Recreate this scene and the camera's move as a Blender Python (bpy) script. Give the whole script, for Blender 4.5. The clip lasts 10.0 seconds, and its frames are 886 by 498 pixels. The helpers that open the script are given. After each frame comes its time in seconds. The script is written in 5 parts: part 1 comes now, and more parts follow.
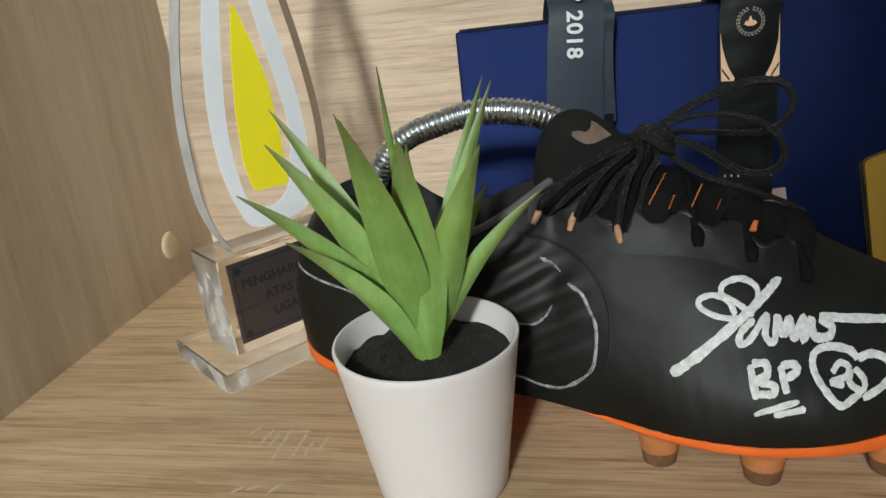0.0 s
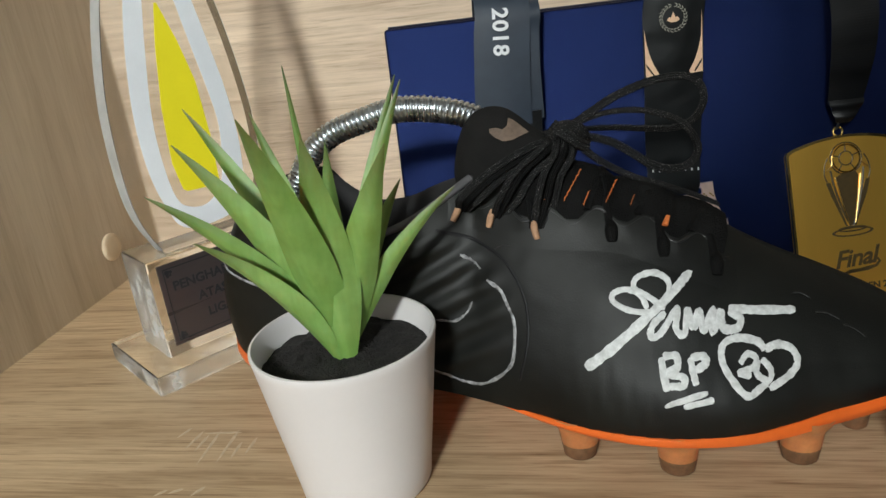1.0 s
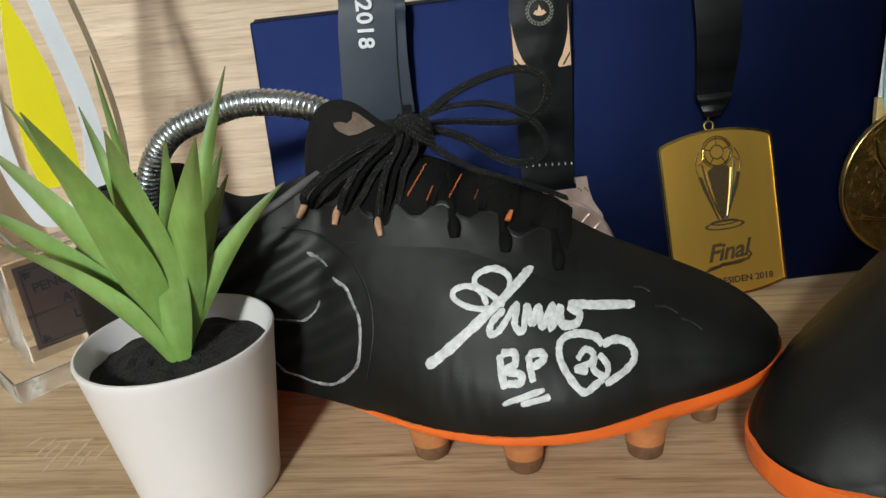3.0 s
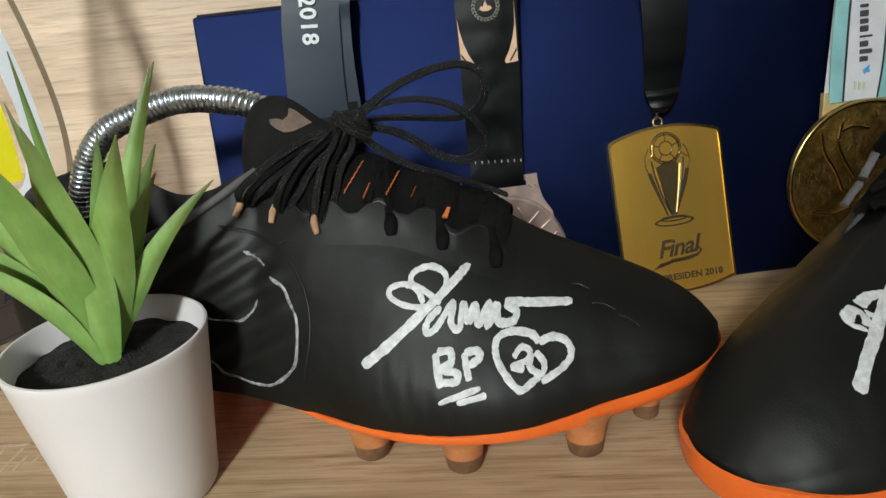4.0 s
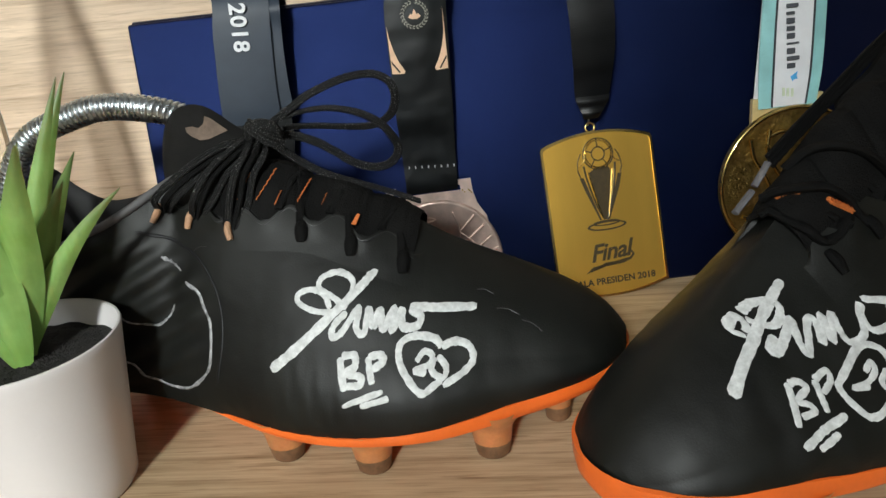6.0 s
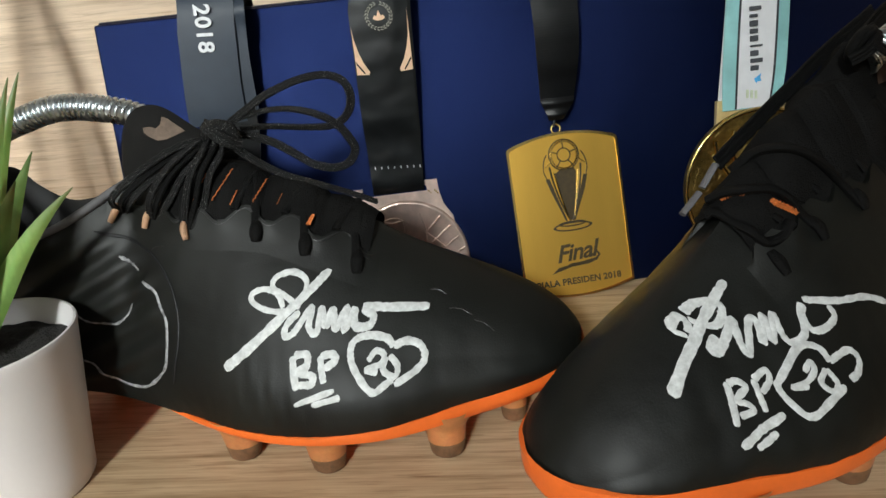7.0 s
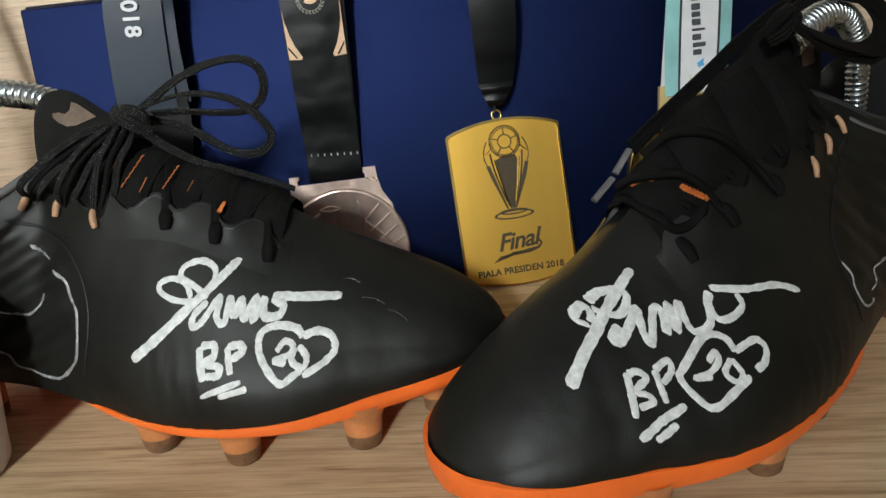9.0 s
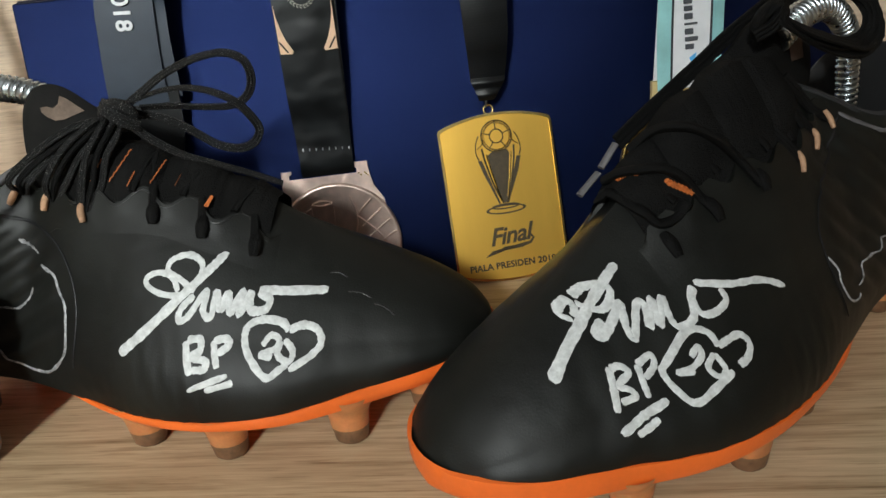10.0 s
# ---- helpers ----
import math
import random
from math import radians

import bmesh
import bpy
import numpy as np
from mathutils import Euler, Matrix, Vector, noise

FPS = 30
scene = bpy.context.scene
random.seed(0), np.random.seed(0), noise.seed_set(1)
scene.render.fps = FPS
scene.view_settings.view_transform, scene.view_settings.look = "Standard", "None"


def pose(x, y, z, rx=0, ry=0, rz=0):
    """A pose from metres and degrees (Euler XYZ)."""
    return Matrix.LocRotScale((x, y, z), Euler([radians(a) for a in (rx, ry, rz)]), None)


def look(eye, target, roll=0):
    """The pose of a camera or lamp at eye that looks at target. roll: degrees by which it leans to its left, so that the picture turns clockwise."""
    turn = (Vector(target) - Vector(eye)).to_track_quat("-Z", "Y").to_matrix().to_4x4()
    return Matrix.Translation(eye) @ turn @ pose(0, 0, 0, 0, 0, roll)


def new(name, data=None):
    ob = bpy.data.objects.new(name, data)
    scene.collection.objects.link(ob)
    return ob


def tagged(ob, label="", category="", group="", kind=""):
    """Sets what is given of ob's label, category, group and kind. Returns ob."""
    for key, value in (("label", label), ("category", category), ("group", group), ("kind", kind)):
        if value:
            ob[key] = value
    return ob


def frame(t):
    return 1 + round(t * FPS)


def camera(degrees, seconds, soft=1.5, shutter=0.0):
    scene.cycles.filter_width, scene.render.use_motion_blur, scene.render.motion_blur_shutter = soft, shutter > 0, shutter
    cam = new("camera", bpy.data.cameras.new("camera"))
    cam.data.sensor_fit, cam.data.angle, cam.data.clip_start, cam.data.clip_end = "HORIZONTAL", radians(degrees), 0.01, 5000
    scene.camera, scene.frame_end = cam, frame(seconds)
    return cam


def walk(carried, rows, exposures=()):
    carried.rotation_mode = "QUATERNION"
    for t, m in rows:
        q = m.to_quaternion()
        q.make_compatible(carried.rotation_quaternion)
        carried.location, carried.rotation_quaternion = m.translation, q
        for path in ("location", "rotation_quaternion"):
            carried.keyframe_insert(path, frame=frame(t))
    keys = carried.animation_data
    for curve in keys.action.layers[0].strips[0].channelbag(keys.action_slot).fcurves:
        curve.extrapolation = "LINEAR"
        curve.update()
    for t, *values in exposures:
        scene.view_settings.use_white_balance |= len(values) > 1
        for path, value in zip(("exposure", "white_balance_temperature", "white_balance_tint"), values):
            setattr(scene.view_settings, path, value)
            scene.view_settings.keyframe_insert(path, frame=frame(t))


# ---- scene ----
from mathutils.bvhtree import BVHTree

cam = camera(61.3, 10.0)
PATH = [
    (0, (0.01067, 0.00013, 0.18496), (3.879, -20.225, -6.927)),
    (0.5, (0.02221, -0.00009, 0.18443), (2.935, -20.561, -7.046)),
    (1, (0.03240, 0.00009, 0.18303), (1.971, -20.696, -7.094)),
    (1.5, (0.04433, 0.00132, 0.18102), (1.173, -20.775, -6.985)),
    (2, (0.05486, 0.00492, 0.17841), (0.453, -20.942, -6.841)),
    (2.5, (0.06546, 0.00702, 0.17790), (-0.373, -21.227, -6.643)),
    (3, (0.07520, 0.00473, 0.17578), (-1.232, -21.270, -6.551)),
    (4.5, (0.09874, 0.00686, 0.17239), (-3.051, -21.692, -6.348)),
    (5, (0.10781, 0.00443, 0.17408), (-2.932, -21.755, -6.394)),
    (5.5, (0.11627, 0.00185, 0.17406), (-2.647, -21.702, -6.416)),
    (7, (0.13948, -0.00394, 0.17310), (-2.886, -21.686, -6.171)),
    (7.5, (0.14846, -0.00261, 0.17148), (-3.009, -21.739, -6.097)),
    (8, (0.15644, -0.00190, 0.16995), (-3.107, -21.955, -6.141)),
    (8.5, (0.16471, -0.00184, 0.16892), (-3.039, -22.229, -6.213)),
    (9, (0.16978, -0.00115, 0.16711), (-2.843, -22.461, -6.299)),
    (9.5, (0.17333, -0.00226, 0.16665), (-2.661, -22.629, -6.330)),
    (10, (0.17566, -0.00181, 0.16626), (-2.505, -22.792, -6.346)),
]
walk(cam, [(t, pose(*eye) @ pose(0, 0, 0, 0, 0, yaw) @ pose(0, 0, 0, 90 + pitch) @ pose(0, 0, 0, 0, 0, roll)) for t, eye, (yaw, pitch, roll) in PATH],
     [(0, -.60), (3, -.44), (5, -.32), (7.5, -.24), (10, -.33)])

# ---- light ----
world = bpy.data.worlds.new("sky")
scene.world = world
world.use_nodes = True
sky = world.node_tree.nodes.new("ShaderNodeTexSky")
sky.sky_type, sky.sun_disc, sky.sun_elevation, sky.sun_rotation = "NISHITA", False, radians(40), radians(200)
world.node_tree.links.new(sky.outputs[0], world.node_tree.nodes["Background"].inputs[0])
world.node_tree.nodes["Background"].inputs[1].default_value = 0.1


def unseen_light(name, at, target, wide, high, watts, colour, spread=180):
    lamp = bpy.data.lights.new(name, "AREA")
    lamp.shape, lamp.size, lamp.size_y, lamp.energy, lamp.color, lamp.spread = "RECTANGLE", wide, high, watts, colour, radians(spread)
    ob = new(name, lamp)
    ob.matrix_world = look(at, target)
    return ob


# unseen key lamp from the front left; its narrow spread dims the right side
unseen_light("unseen_light", (-0.40, -1.44, 1.00), (-0.20, 0.33, 0.06), 0.17, 0.17, 4.4, (0.92, 0.985, 0.955), 50)
# unseen fill lamp, added to brighten the flanks that face right
unseen_light("unseen_light", (1.44, -0.50, 0.70), (0.1, 0.30, 0.0), 0.5, 0.6, 6.2, (0.93, 0.985, 1.0))
# unseen soft fill lamp, added to brighten the shelf board and panels
unseen_light("unseen_light", (-1.1, -1.44, 1.25), (0.1, 0.30, 0.0), 0.8, 1.2, 11.5, (0.95, 0.99, 0.975))


# ---- materials ----
def nodes_of(name):
    m = bpy.data.materials.new(name)
    m.use_nodes = True
    t = m.node_tree
    return m, t, t.nodes["Principled BSDF"]


def noise_node(t, scale, detail=4, vec=None, rough=0.55):
    n = t.nodes.new("ShaderNodeTexNoise")
    n.inputs["Scale"].default_value, n.inputs["Detail"].default_value, n.inputs["Roughness"].default_value = scale, detail, rough
    if vec is not None:
        t.links.new(vec, n.inputs["Vector"])
    return n


def ramp_node(t, fac, stops):
    r = t.nodes.new("ShaderNodeValToRGB")
    t.links.new(fac, r.inputs[0])
    while len(r.color_ramp.elements) < len(stops):
        r.color_ramp.elements.new(0.5)
    for e, (p, c) in zip(r.color_ramp.elements, stops):
        e.position, e.color = p, (*c, 1)
    return r


def mix_node(t, kind, fac, a, b):
    m = t.nodes.new("ShaderNodeMix")
    m.data_type, m.blend_type = "RGBA", kind
    for sock, val in ((m.inputs[0], fac), (m.inputs[6], a), (m.inputs[7], b)):
        if hasattr(val, "is_linked"):
            t.links.new(val, sock)
        else:
            sock.default_value = val if isinstance(val, (int, float)) else (*val, 1)
    return m.outputs[2]


def bump_node(t, bsdf, height, strength, dist=0.001):
    b = t.nodes.new("ShaderNodeBump")
    b.inputs["Strength"].default_value, b.inputs["Distance"].default_value = strength, dist
    t.links.new(height, b.inputs["Height"])
    old = bsdf.inputs["Normal"].links
    if old:
        t.links.new(old[0].from_socket, b.inputs["Normal"])
    t.links.new(b.outputs[0], bsdf.inputs["Normal"])


def surface(name, colour, rough=0.5, metal=0.0, vary=0.15, scale=60, bump=0.1, fine=900, dist=0.0004, coat=0.0, sheen=0.0, stretch=(1, 1, 1), spec=0.5):
    """A plain material with mottling at two scales and fine relief."""
    m, t, p = nodes_of(name)
    co = t.nodes.new("ShaderNodeTexCoord")
    mp = t.nodes.new("ShaderNodeMapping")
    mp.inputs["Scale"].default_value = stretch
    t.links.new(co.outputs["Object"], mp.inputs[0])
    big, small = noise_node(t, scale, 5, mp.outputs[0]), noise_node(t, fine, 3, mp.outputs[0])
    dark = tuple(c * (1 - vary) for c in colour)
    light = tuple(min(c * (1 + vary), 1) for c in colour)
    r = ramp_node(t, big.outputs[0], ((0.3, dark), (0.7, light)))
    g = ramp_node(t, small.outputs[0], ((0.3, (1 - vary * .5,) * 3), (0.7, (1, 1, 1))))
    t.links.new(mix_node(t, "MULTIPLY", 1.0, r.outputs[0], g.outputs[0]), p.inputs["Base Color"])
    rr = t.nodes.new("ShaderNodeMapRange")
    rr.inputs[3].default_value, rr.inputs[4].default_value = max(rough - .08, .02), min(rough + .08, 1)
    t.links.new(big.outputs[0], rr.inputs[0])
    t.links.new(rr.outputs[0], p.inputs["Roughness"])
    p.inputs["Metallic"].default_value, p.inputs["Coat Weight"].default_value = metal, coat
    p.inputs["Sheen Weight"].default_value, p.inputs["Sheen Roughness"].default_value = sheen, 0.4
    p.inputs["Specular IOR Level"].default_value = spec
    if bump:
        bump_node(t, p, small.outputs[0], bump, dist)
    return m


def oak(name, turn, tone=1.0, figure=1.0, tint=(1, 1, 1), rough=.42):
    """Oak laminate: long soft bands, fine fibres and short dark pores, along the x axis after turning."""
    m, t, p = nodes_of(name)
    co = t.nodes.new("ShaderNodeTexCoord")
    rot = t.nodes.new("ShaderNodeMapping")
    rot.inputs["Rotation"].default_value = [radians(a) for a in turn]
    t.links.new(co.outputs["Object"], rot.inputs[0])
    def stretched(sx, sy, off=0.0):
        mp = t.nodes.new("ShaderNodeMapping")
        mp.inputs["Scale"].default_value, mp.inputs["Location"].default_value = (sx, sy, sy), (off, off, off)
        t.links.new(rot.outputs[0], mp.inputs[0])
        return mp.outputs[0]
    warp = noise_node(t, 1.0, 3, stretched(5, 16, 3.1))
    add = t.nodes.new("ShaderNodeVectorMath")
    add.operation = "MULTIPLY_ADD"
    t.links.new(warp.outputs["Color"], add.inputs[0])
    add.inputs[1].default_value = (0.0, 1.1, 1.1)
    t.links.new(stretched(3.0, 34), add.inputs[2])
    band = noise_node(t, 1.0, 6, add.outputs[0], 0.62)
    fibre = noise_node(t, 1.0, 4, stretched(26, 900), 0.6)
    streak = noise_node(t, 1.0, 5, stretched(7, 210, 4.4), 0.65)
    pore = noise_node(t, 1.0, 3, stretched(38, 760, 7.7), 0.6)
    dash = noise_node(t, 1.0, 4, stretched(10, 210, 2.2), 0.72)
    patch = noise_node(t, 1.0, 2, stretched(6, 9, 1.3), 0.5)
    base = ramp_node(t, band.outputs[0], ((0.25, (.292 * tone, .228 * tone, .150 * tone)), (0.45, (.366 * tone, .296 * tone, .203 * tone)), (0.58, (.427 * tone, .354 * tone, .248 * tone)), (0.78, (.492 * tone, .416 * tone, .300 * tone))))
    c = mix_node(t, "MULTIPLY", figure, base.outputs[0], ramp_node(t, fibre.outputs[0], ((0.3, (.74, .71, .67)), (0.65, (1, 1, 1)))).outputs[0])
    c = mix_node(t, "MULTIPLY", figure, c, ramp_node(t, pore.outputs[0], ((0.33, (.66, .60, .55)), (0.43, (1, 1, 1)))).outputs[0])
    c = mix_node(t, "MULTIPLY", figure, c, ramp_node(t, dash.outputs[0], ((0.33, (.60, .53, .46)), (0.50, (1, 1, 1)))).outputs[0])
    c = mix_node(t, "MULTIPLY", 1.0, c, ramp_node(t, patch.outputs[0], ((0.3, (.88, .86, .84)), (0.7, (1, 1, 1)))).outputs[0])
    c = mix_node(t, "MULTIPLY", figure, c, ramp_node(t, streak.outputs[0], ((0.32, (.74, .69, .63)), (0.52, (1, 1, 1)), (0.75, (1.0, 1.0, 1.0)))).outputs[0])
    c = mix_node(t, "MULTIPLY", 1.0, c, tint)
    t.links.new(c, p.inputs["Base Color"])
    p.inputs["Roughness"].default_value = rough
    bump_node(t, p, fibre.outputs[0], 0.25, 0.0002)
    bump_node(t, p, pore.outputs[0], 0.2, 0.0004)
    return m


# one laminate in three tones: the back board's brighter light is in its tone
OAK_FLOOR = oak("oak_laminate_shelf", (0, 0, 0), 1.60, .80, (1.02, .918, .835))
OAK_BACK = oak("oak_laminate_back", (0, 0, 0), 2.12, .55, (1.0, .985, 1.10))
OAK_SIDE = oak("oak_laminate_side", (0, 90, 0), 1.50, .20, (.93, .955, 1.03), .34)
PAINT = surface("white_wall_paint", (.78, .76, .72), .8, vary=.04, scale=3, fine=200, bump=.05)
# floor and east wall of the unseen room, made dark to deepen reflections
DARK_FLOOR = surface("darkened_unseen_floor", (.07, .045, .03), .5, vary=.2, scale=4, fine=60, bump=.1)
DARKENED_WALL = surface("darkened_unseen_wall", (.16, .16, .17), .8, vary=.05, scale=3, fine=200, bump=.05)
LEATHER = surface("black_synthetic_leather", (.0049, .0054, .0043), .52, vary=.5, scale=38, bump=.25, fine=1500, dist=.0003, spec=.33)
_t = LEATHER.node_tree
_wide = noise_node(_t, 26, 3, _t.nodes["Mapping"].outputs[0], .6)
bump_node(_t, _t.nodes["Principled BSDF"], _wide.outputs[0], .35, .004)
_scuff = ramp_node(_t, noise_node(_t, 70, 8, _t.nodes["Mapping"].outputs[0], .72).outputs[0], ((.63, (0, 0, 0)), (.78, (1, 1, 1))))
_t.links.new(mix_node(_t, "MIX", _scuff.outputs[0], _t.nodes["Principled BSDF"].inputs["Base Color"].links[0].from_socket, (.014, .015, .014)), _t.nodes["Principled BSDF"].inputs["Base Color"])
LEATHER_MATT = surface("black_matt_panel", (.007, .007, .008), .5, vary=.3, scale=60, bump=.2, fine=1800, dist=.0003, spec=.26)
FABRIC = surface("black_knit", (.0068, .0066, .0064), .85, vary=.5, scale=90, bump=.8, fine=1700, dist=.0008, spec=.10)
LACE = surface("black_lace", (.0058, .0058, .0060), .6, vary=.5, scale=500, bump=.9, fine=2600, dist=.0006, spec=.22)
_t = LACE.node_tree
_p = _t.nodes["Principled BSDF"]
_fleck = ramp_node(_t, noise_node(_t, 2500, 1, _t.nodes["Mapping"].outputs[0]).outputs[0], ((0.66, (0, 0, 0)), (0.72, (1, 1, 1))))
_t.links.new(mix_node(_t, "MIX", _fleck.outputs[0], _p.inputs["Base Color"].links[0].from_socket, (.26, .26, .25)), _p.inputs["Base Color"])
LACE_PLAIN = surface("plain_black_lace", (.0028, .0028, .0028), .65, vary=.6, scale=500, bump=.9, fine=2600, dist=.0006, spec=.15)
TONGUE = surface("charcoal_suede", (.0095, .0088, .0083), .85, vary=.3, scale=120, bump=.5, fine=1700, dist=.0005, spec=.2)
LINING = surface("dark_grey_lining", (.011, .0105, .0115), .8, vary=.3, scale=80, bump=.4, fine=1500, sheen=.06)
GREY_EDGE = surface("grey_collar_edge", (.10, .095, .10), .7, vary=.2, scale=90, bump=.3, fine=1500)
ORANGE = surface("orange_plastic_sole", (.80, .145, .02), .38, vary=.10, scale=50, bump=.06, fine=600)
STUD = surface("translucent_orange_stud", (.52, .20, .075), .42, vary=.2, scale=120, bump=.08)
STUD.node_tree.nodes["Principled BSDF"].inputs["Subsurface Weight"].default_value = .25
STUD.node_tree.nodes["Principled BSDF"].inputs["Subsurface Scale"].default_value = .006
STUD_TIP = surface("brown_stud_tip", (.17, .085, .042), .5, vary=.35, scale=180, bump=.15)
MARKER = surface("white_paint_marker", (.60, .61, .61), .55, vary=.22, scale=420, bump=.2, fine=1400, dist=.0003)
PIPING = surface("worn_white_outline", (.30, .30, .31), .55, vary=.7, scale=500, bump=.3, fine=1600)
TAN = surface("tan_webbing", (.44, .25, .145), .7, vary=.25, scale=300, bump=.4, fine=2200)
BEIGE = surface("worn_beige_patch", (.145, .100, .072), .75, vary=.3, scale=200, bump=.3)
ORANGE_THREAD = surface("orange_thread", (.60, .16, .035), .6, vary=.3, scale=700, bump=.6, fine=2500)
STEEL = surface("polished_steel", (.56, .60, .62), .28, metal=1, vary=.1, scale=300, bump=.05, fine=2500)
POT = surface("white_glazed_pot", (.66, .628, .625), .36, vary=.025, scale=25, bump=.04, fine=500)
SOIL = surface("dark_potting_soil", (.015, .0125, .011), .95, vary=.55, scale=330, bump=1.0, fine=900, dist=.002)
VELVET = surface("navy_blue_book_cloth", (.0016, .0030, .0125), .31, vary=.14, scale=40, bump=.45, fine=2400, dist=.0005, spec=.50)
VELVET.node_tree.nodes["Principled BSDF"].inputs["Specular Tint"].default_value = (.16, .27, 1, 1)
RIBBON_SLATE = surface("slate_satin_ribbon", (.031, .041, .058), .45, vary=.15, scale=50, bump=.25, fine=2600, dist=.0003, spec=.3)
RIBBON_BLACK = surface("black_satin_ribbon", (.0036, .0040, .0046), .40, vary=.25, scale=60, bump=.14, fine=2600, dist=.0003, stretch=(.15, 1, 2), spec=.35)
_t = RIBBON_BLACK.node_tree
_w = _t.nodes.new("ShaderNodeTexWave")
_w.bands_direction = "Z"
_w.inputs["Scale"].default_value, _w.inputs["Distortion"].default_value = 260, .6
_t.links.new(_t.nodes["Texture Coordinate"].outputs["Object"], _w.inputs["Vector"])
bump_node(_t, _t.nodes["Principled BSDF"], _w.outputs["Fac"], .12, .0004)
RIBBON_PRINT = surface("charcoal_printed_ribbon", (.0062, .0074, .0082), .42, vary=.4, scale=45, bump=.3, fine=2600, dist=.0003, spec=.28)
_t = RIBBON_PRINT.node_tree
bump_node(_t, _t.nodes["Principled BSDF"], noise_node(_t, 38, 2, _t.nodes["Mapping"].outputs[0]).outputs[0], .5, .006)
RIBBON_WHITE = surface("white_woven_ribbon", (.76, .76, .78), .6, vary=.07, scale=80, bump=.5, fine=2200, dist=.0004)
RIBBON_TEAL = surface("aqua_woven_ribbon", (.30, .60, .60), .6, vary=.2, scale=40, bump=.5, fine=2200, dist=.0004)
INK_WHITE = surface("white_print", (.74, .75, .77), .6, vary=.08, scale=300, bump=0)
INK_DARK = surface("dark_print", (.018, .02, .026), .6, vary=.2, scale=300, bump=0)
INK_GREY = surface("charcoal_grey_print", (.07, .075, .085), .6, vary=.2, scale=300, bump=0)
GOLD_PALE = surface("pale_satin_gold", (.80, .62, .30), .4, metal=.45, vary=.1, scale=120, bump=.1)
RUST = surface("faded_rust_patch", (.055, .030, .020), .8, vary=.3, scale=200, bump=.3)
FACING_EDGE = surface("black_edge_highlight", (.012, .012, .0125), .4, vary=.6, scale=260, bump=.3, fine=1500, spec=.5)
INK_BLUE = surface("sky_blue_print", (.09, .42, .78), .6, vary=.1, scale=300, bump=0)
INK_LIME = surface("pale_lime_print", (.64, .70, .52), .6, vary=.1, scale=300, bump=0)
INK_PEACH = surface("peach_print", (.74, .48, .31), .55, vary=.1, scale=300, bump=0)
INK_SAND = surface("faded_gold_print", (.30, .29, .24), .55, vary=.1, scale=300, bump=0)
GOLD = surface("brushed_gold_plate", (.80, .47, .085), .34, metal=.85, vary=.06, scale=40, bump=.05, fine=1800, stretch=(1, 1, .1))
GOLD_BRIGHT = surface("polished_gold_edge", (.86, .62, .22), .2, metal=1, vary=.08, scale=150, bump=.04)
GOLD_RELIEF = surface("engraved_gold", (.46, .32, .10), .34, metal=1, vary=.4, scale=220, bump=.8, fine=560, dist=.002)
ROSE_SILVER = surface("rose_silver_metal", (.80, .60, .52), .30, metal=.78, vary=.22, scale=90, bump=.25, fine=160, dist=.0016)
ENGRAVE = surface("dark_brown_engraving", (.052, .032, .008), .42, vary=.25, scale=400, bump=.05)
YELLOW = surface("yellow_vinyl", (.93, .81, .02), .5, vary=.05, scale=30, bump=.03)
WHITE_VINYL = surface("frosted_white_vinyl", (.82, .85, .90), .55, vary=.05, scale=30, bump=.03)
PLAQUE = surface("smoked_bronze_plaque", (.130, .108, .108), .28, metal=.6, vary=.2, scale=20, bump=.06, fine=1600, stretch=(.1, 1, 1))
CAP = surface("cream_plastic_cap", (.62, .49, .33), .5, vary=.05, scale=80, bump=.05)


def leaf_material(name, low, high):
    m, t, p = nodes_of(name)
    co = t.nodes.new("ShaderNodeTexCoord")
    mp = t.nodes.new("ShaderNodeMapping")
    mp.inputs["Scale"].default_value = (420, 420, 14)
    t.links.new(co.outputs["Object"], mp.inputs[0])
    vein = noise_node(t, 1.0, 3, mp.outputs[0])
    blot = noise_node(t, 70, 4, co.outputs["Object"])
    base = ramp_node(t, blot.outputs[0], ((.3, low), (.7, high)))
    c = mix_node(t, "MULTIPLY", 1.0, base.outputs[0], ramp_node(t, vein.outputs[0], ((.3, (.82, .86, .8)), (.7, (1, 1, 1)))).outputs[0])
    sep = t.nodes.new("ShaderNodeSeparateXYZ")
    t.links.new(co.outputs["Generated"], sep.inputs[0])
    c = mix_node(t, "MULTIPLY", 1.0, c, ramp_node(t, sep.outputs[2], ((.0, (.86, .92, .8)), (.25, (1, 1, 1)), (.70, (1, 1, 1)), (.90, (.62, .56, .62)), (1.0, (.50, .38, .42)))).outputs[0])
    t.links.new(c, p.inputs["Base Color"])
    p.inputs["Roughness"].default_value = .48
    p.inputs["Subsurface Weight"].default_value, p.inputs["Subsurface Scale"].default_value = .15, .004
    bump_node(t, p, vein.outputs[0], .25, .0003)
    return m


LEAF = leaf_material("green_plastic_leaf", (.138, .258, .046), (.205, .348, .090))
LEAF_PALE = leaf_material("pale_green_plastic_leaf", (.172, .298, .062), (.250, .400, .120))

ACRYLIC, _t, _p = nodes_of("clear_acrylic")
_p.inputs["Transmission Weight"].default_value, _p.inputs["IOR"].default_value, _p.inputs["Roughness"].default_value = 1.0, 1.49, .015
_p.inputs["Base Color"].default_value = (.97, .98, .98, 1)
_n = noise_node(_t, 260, 3)
bump_node(_t, _p, _n.outputs[0], .03, .0002)

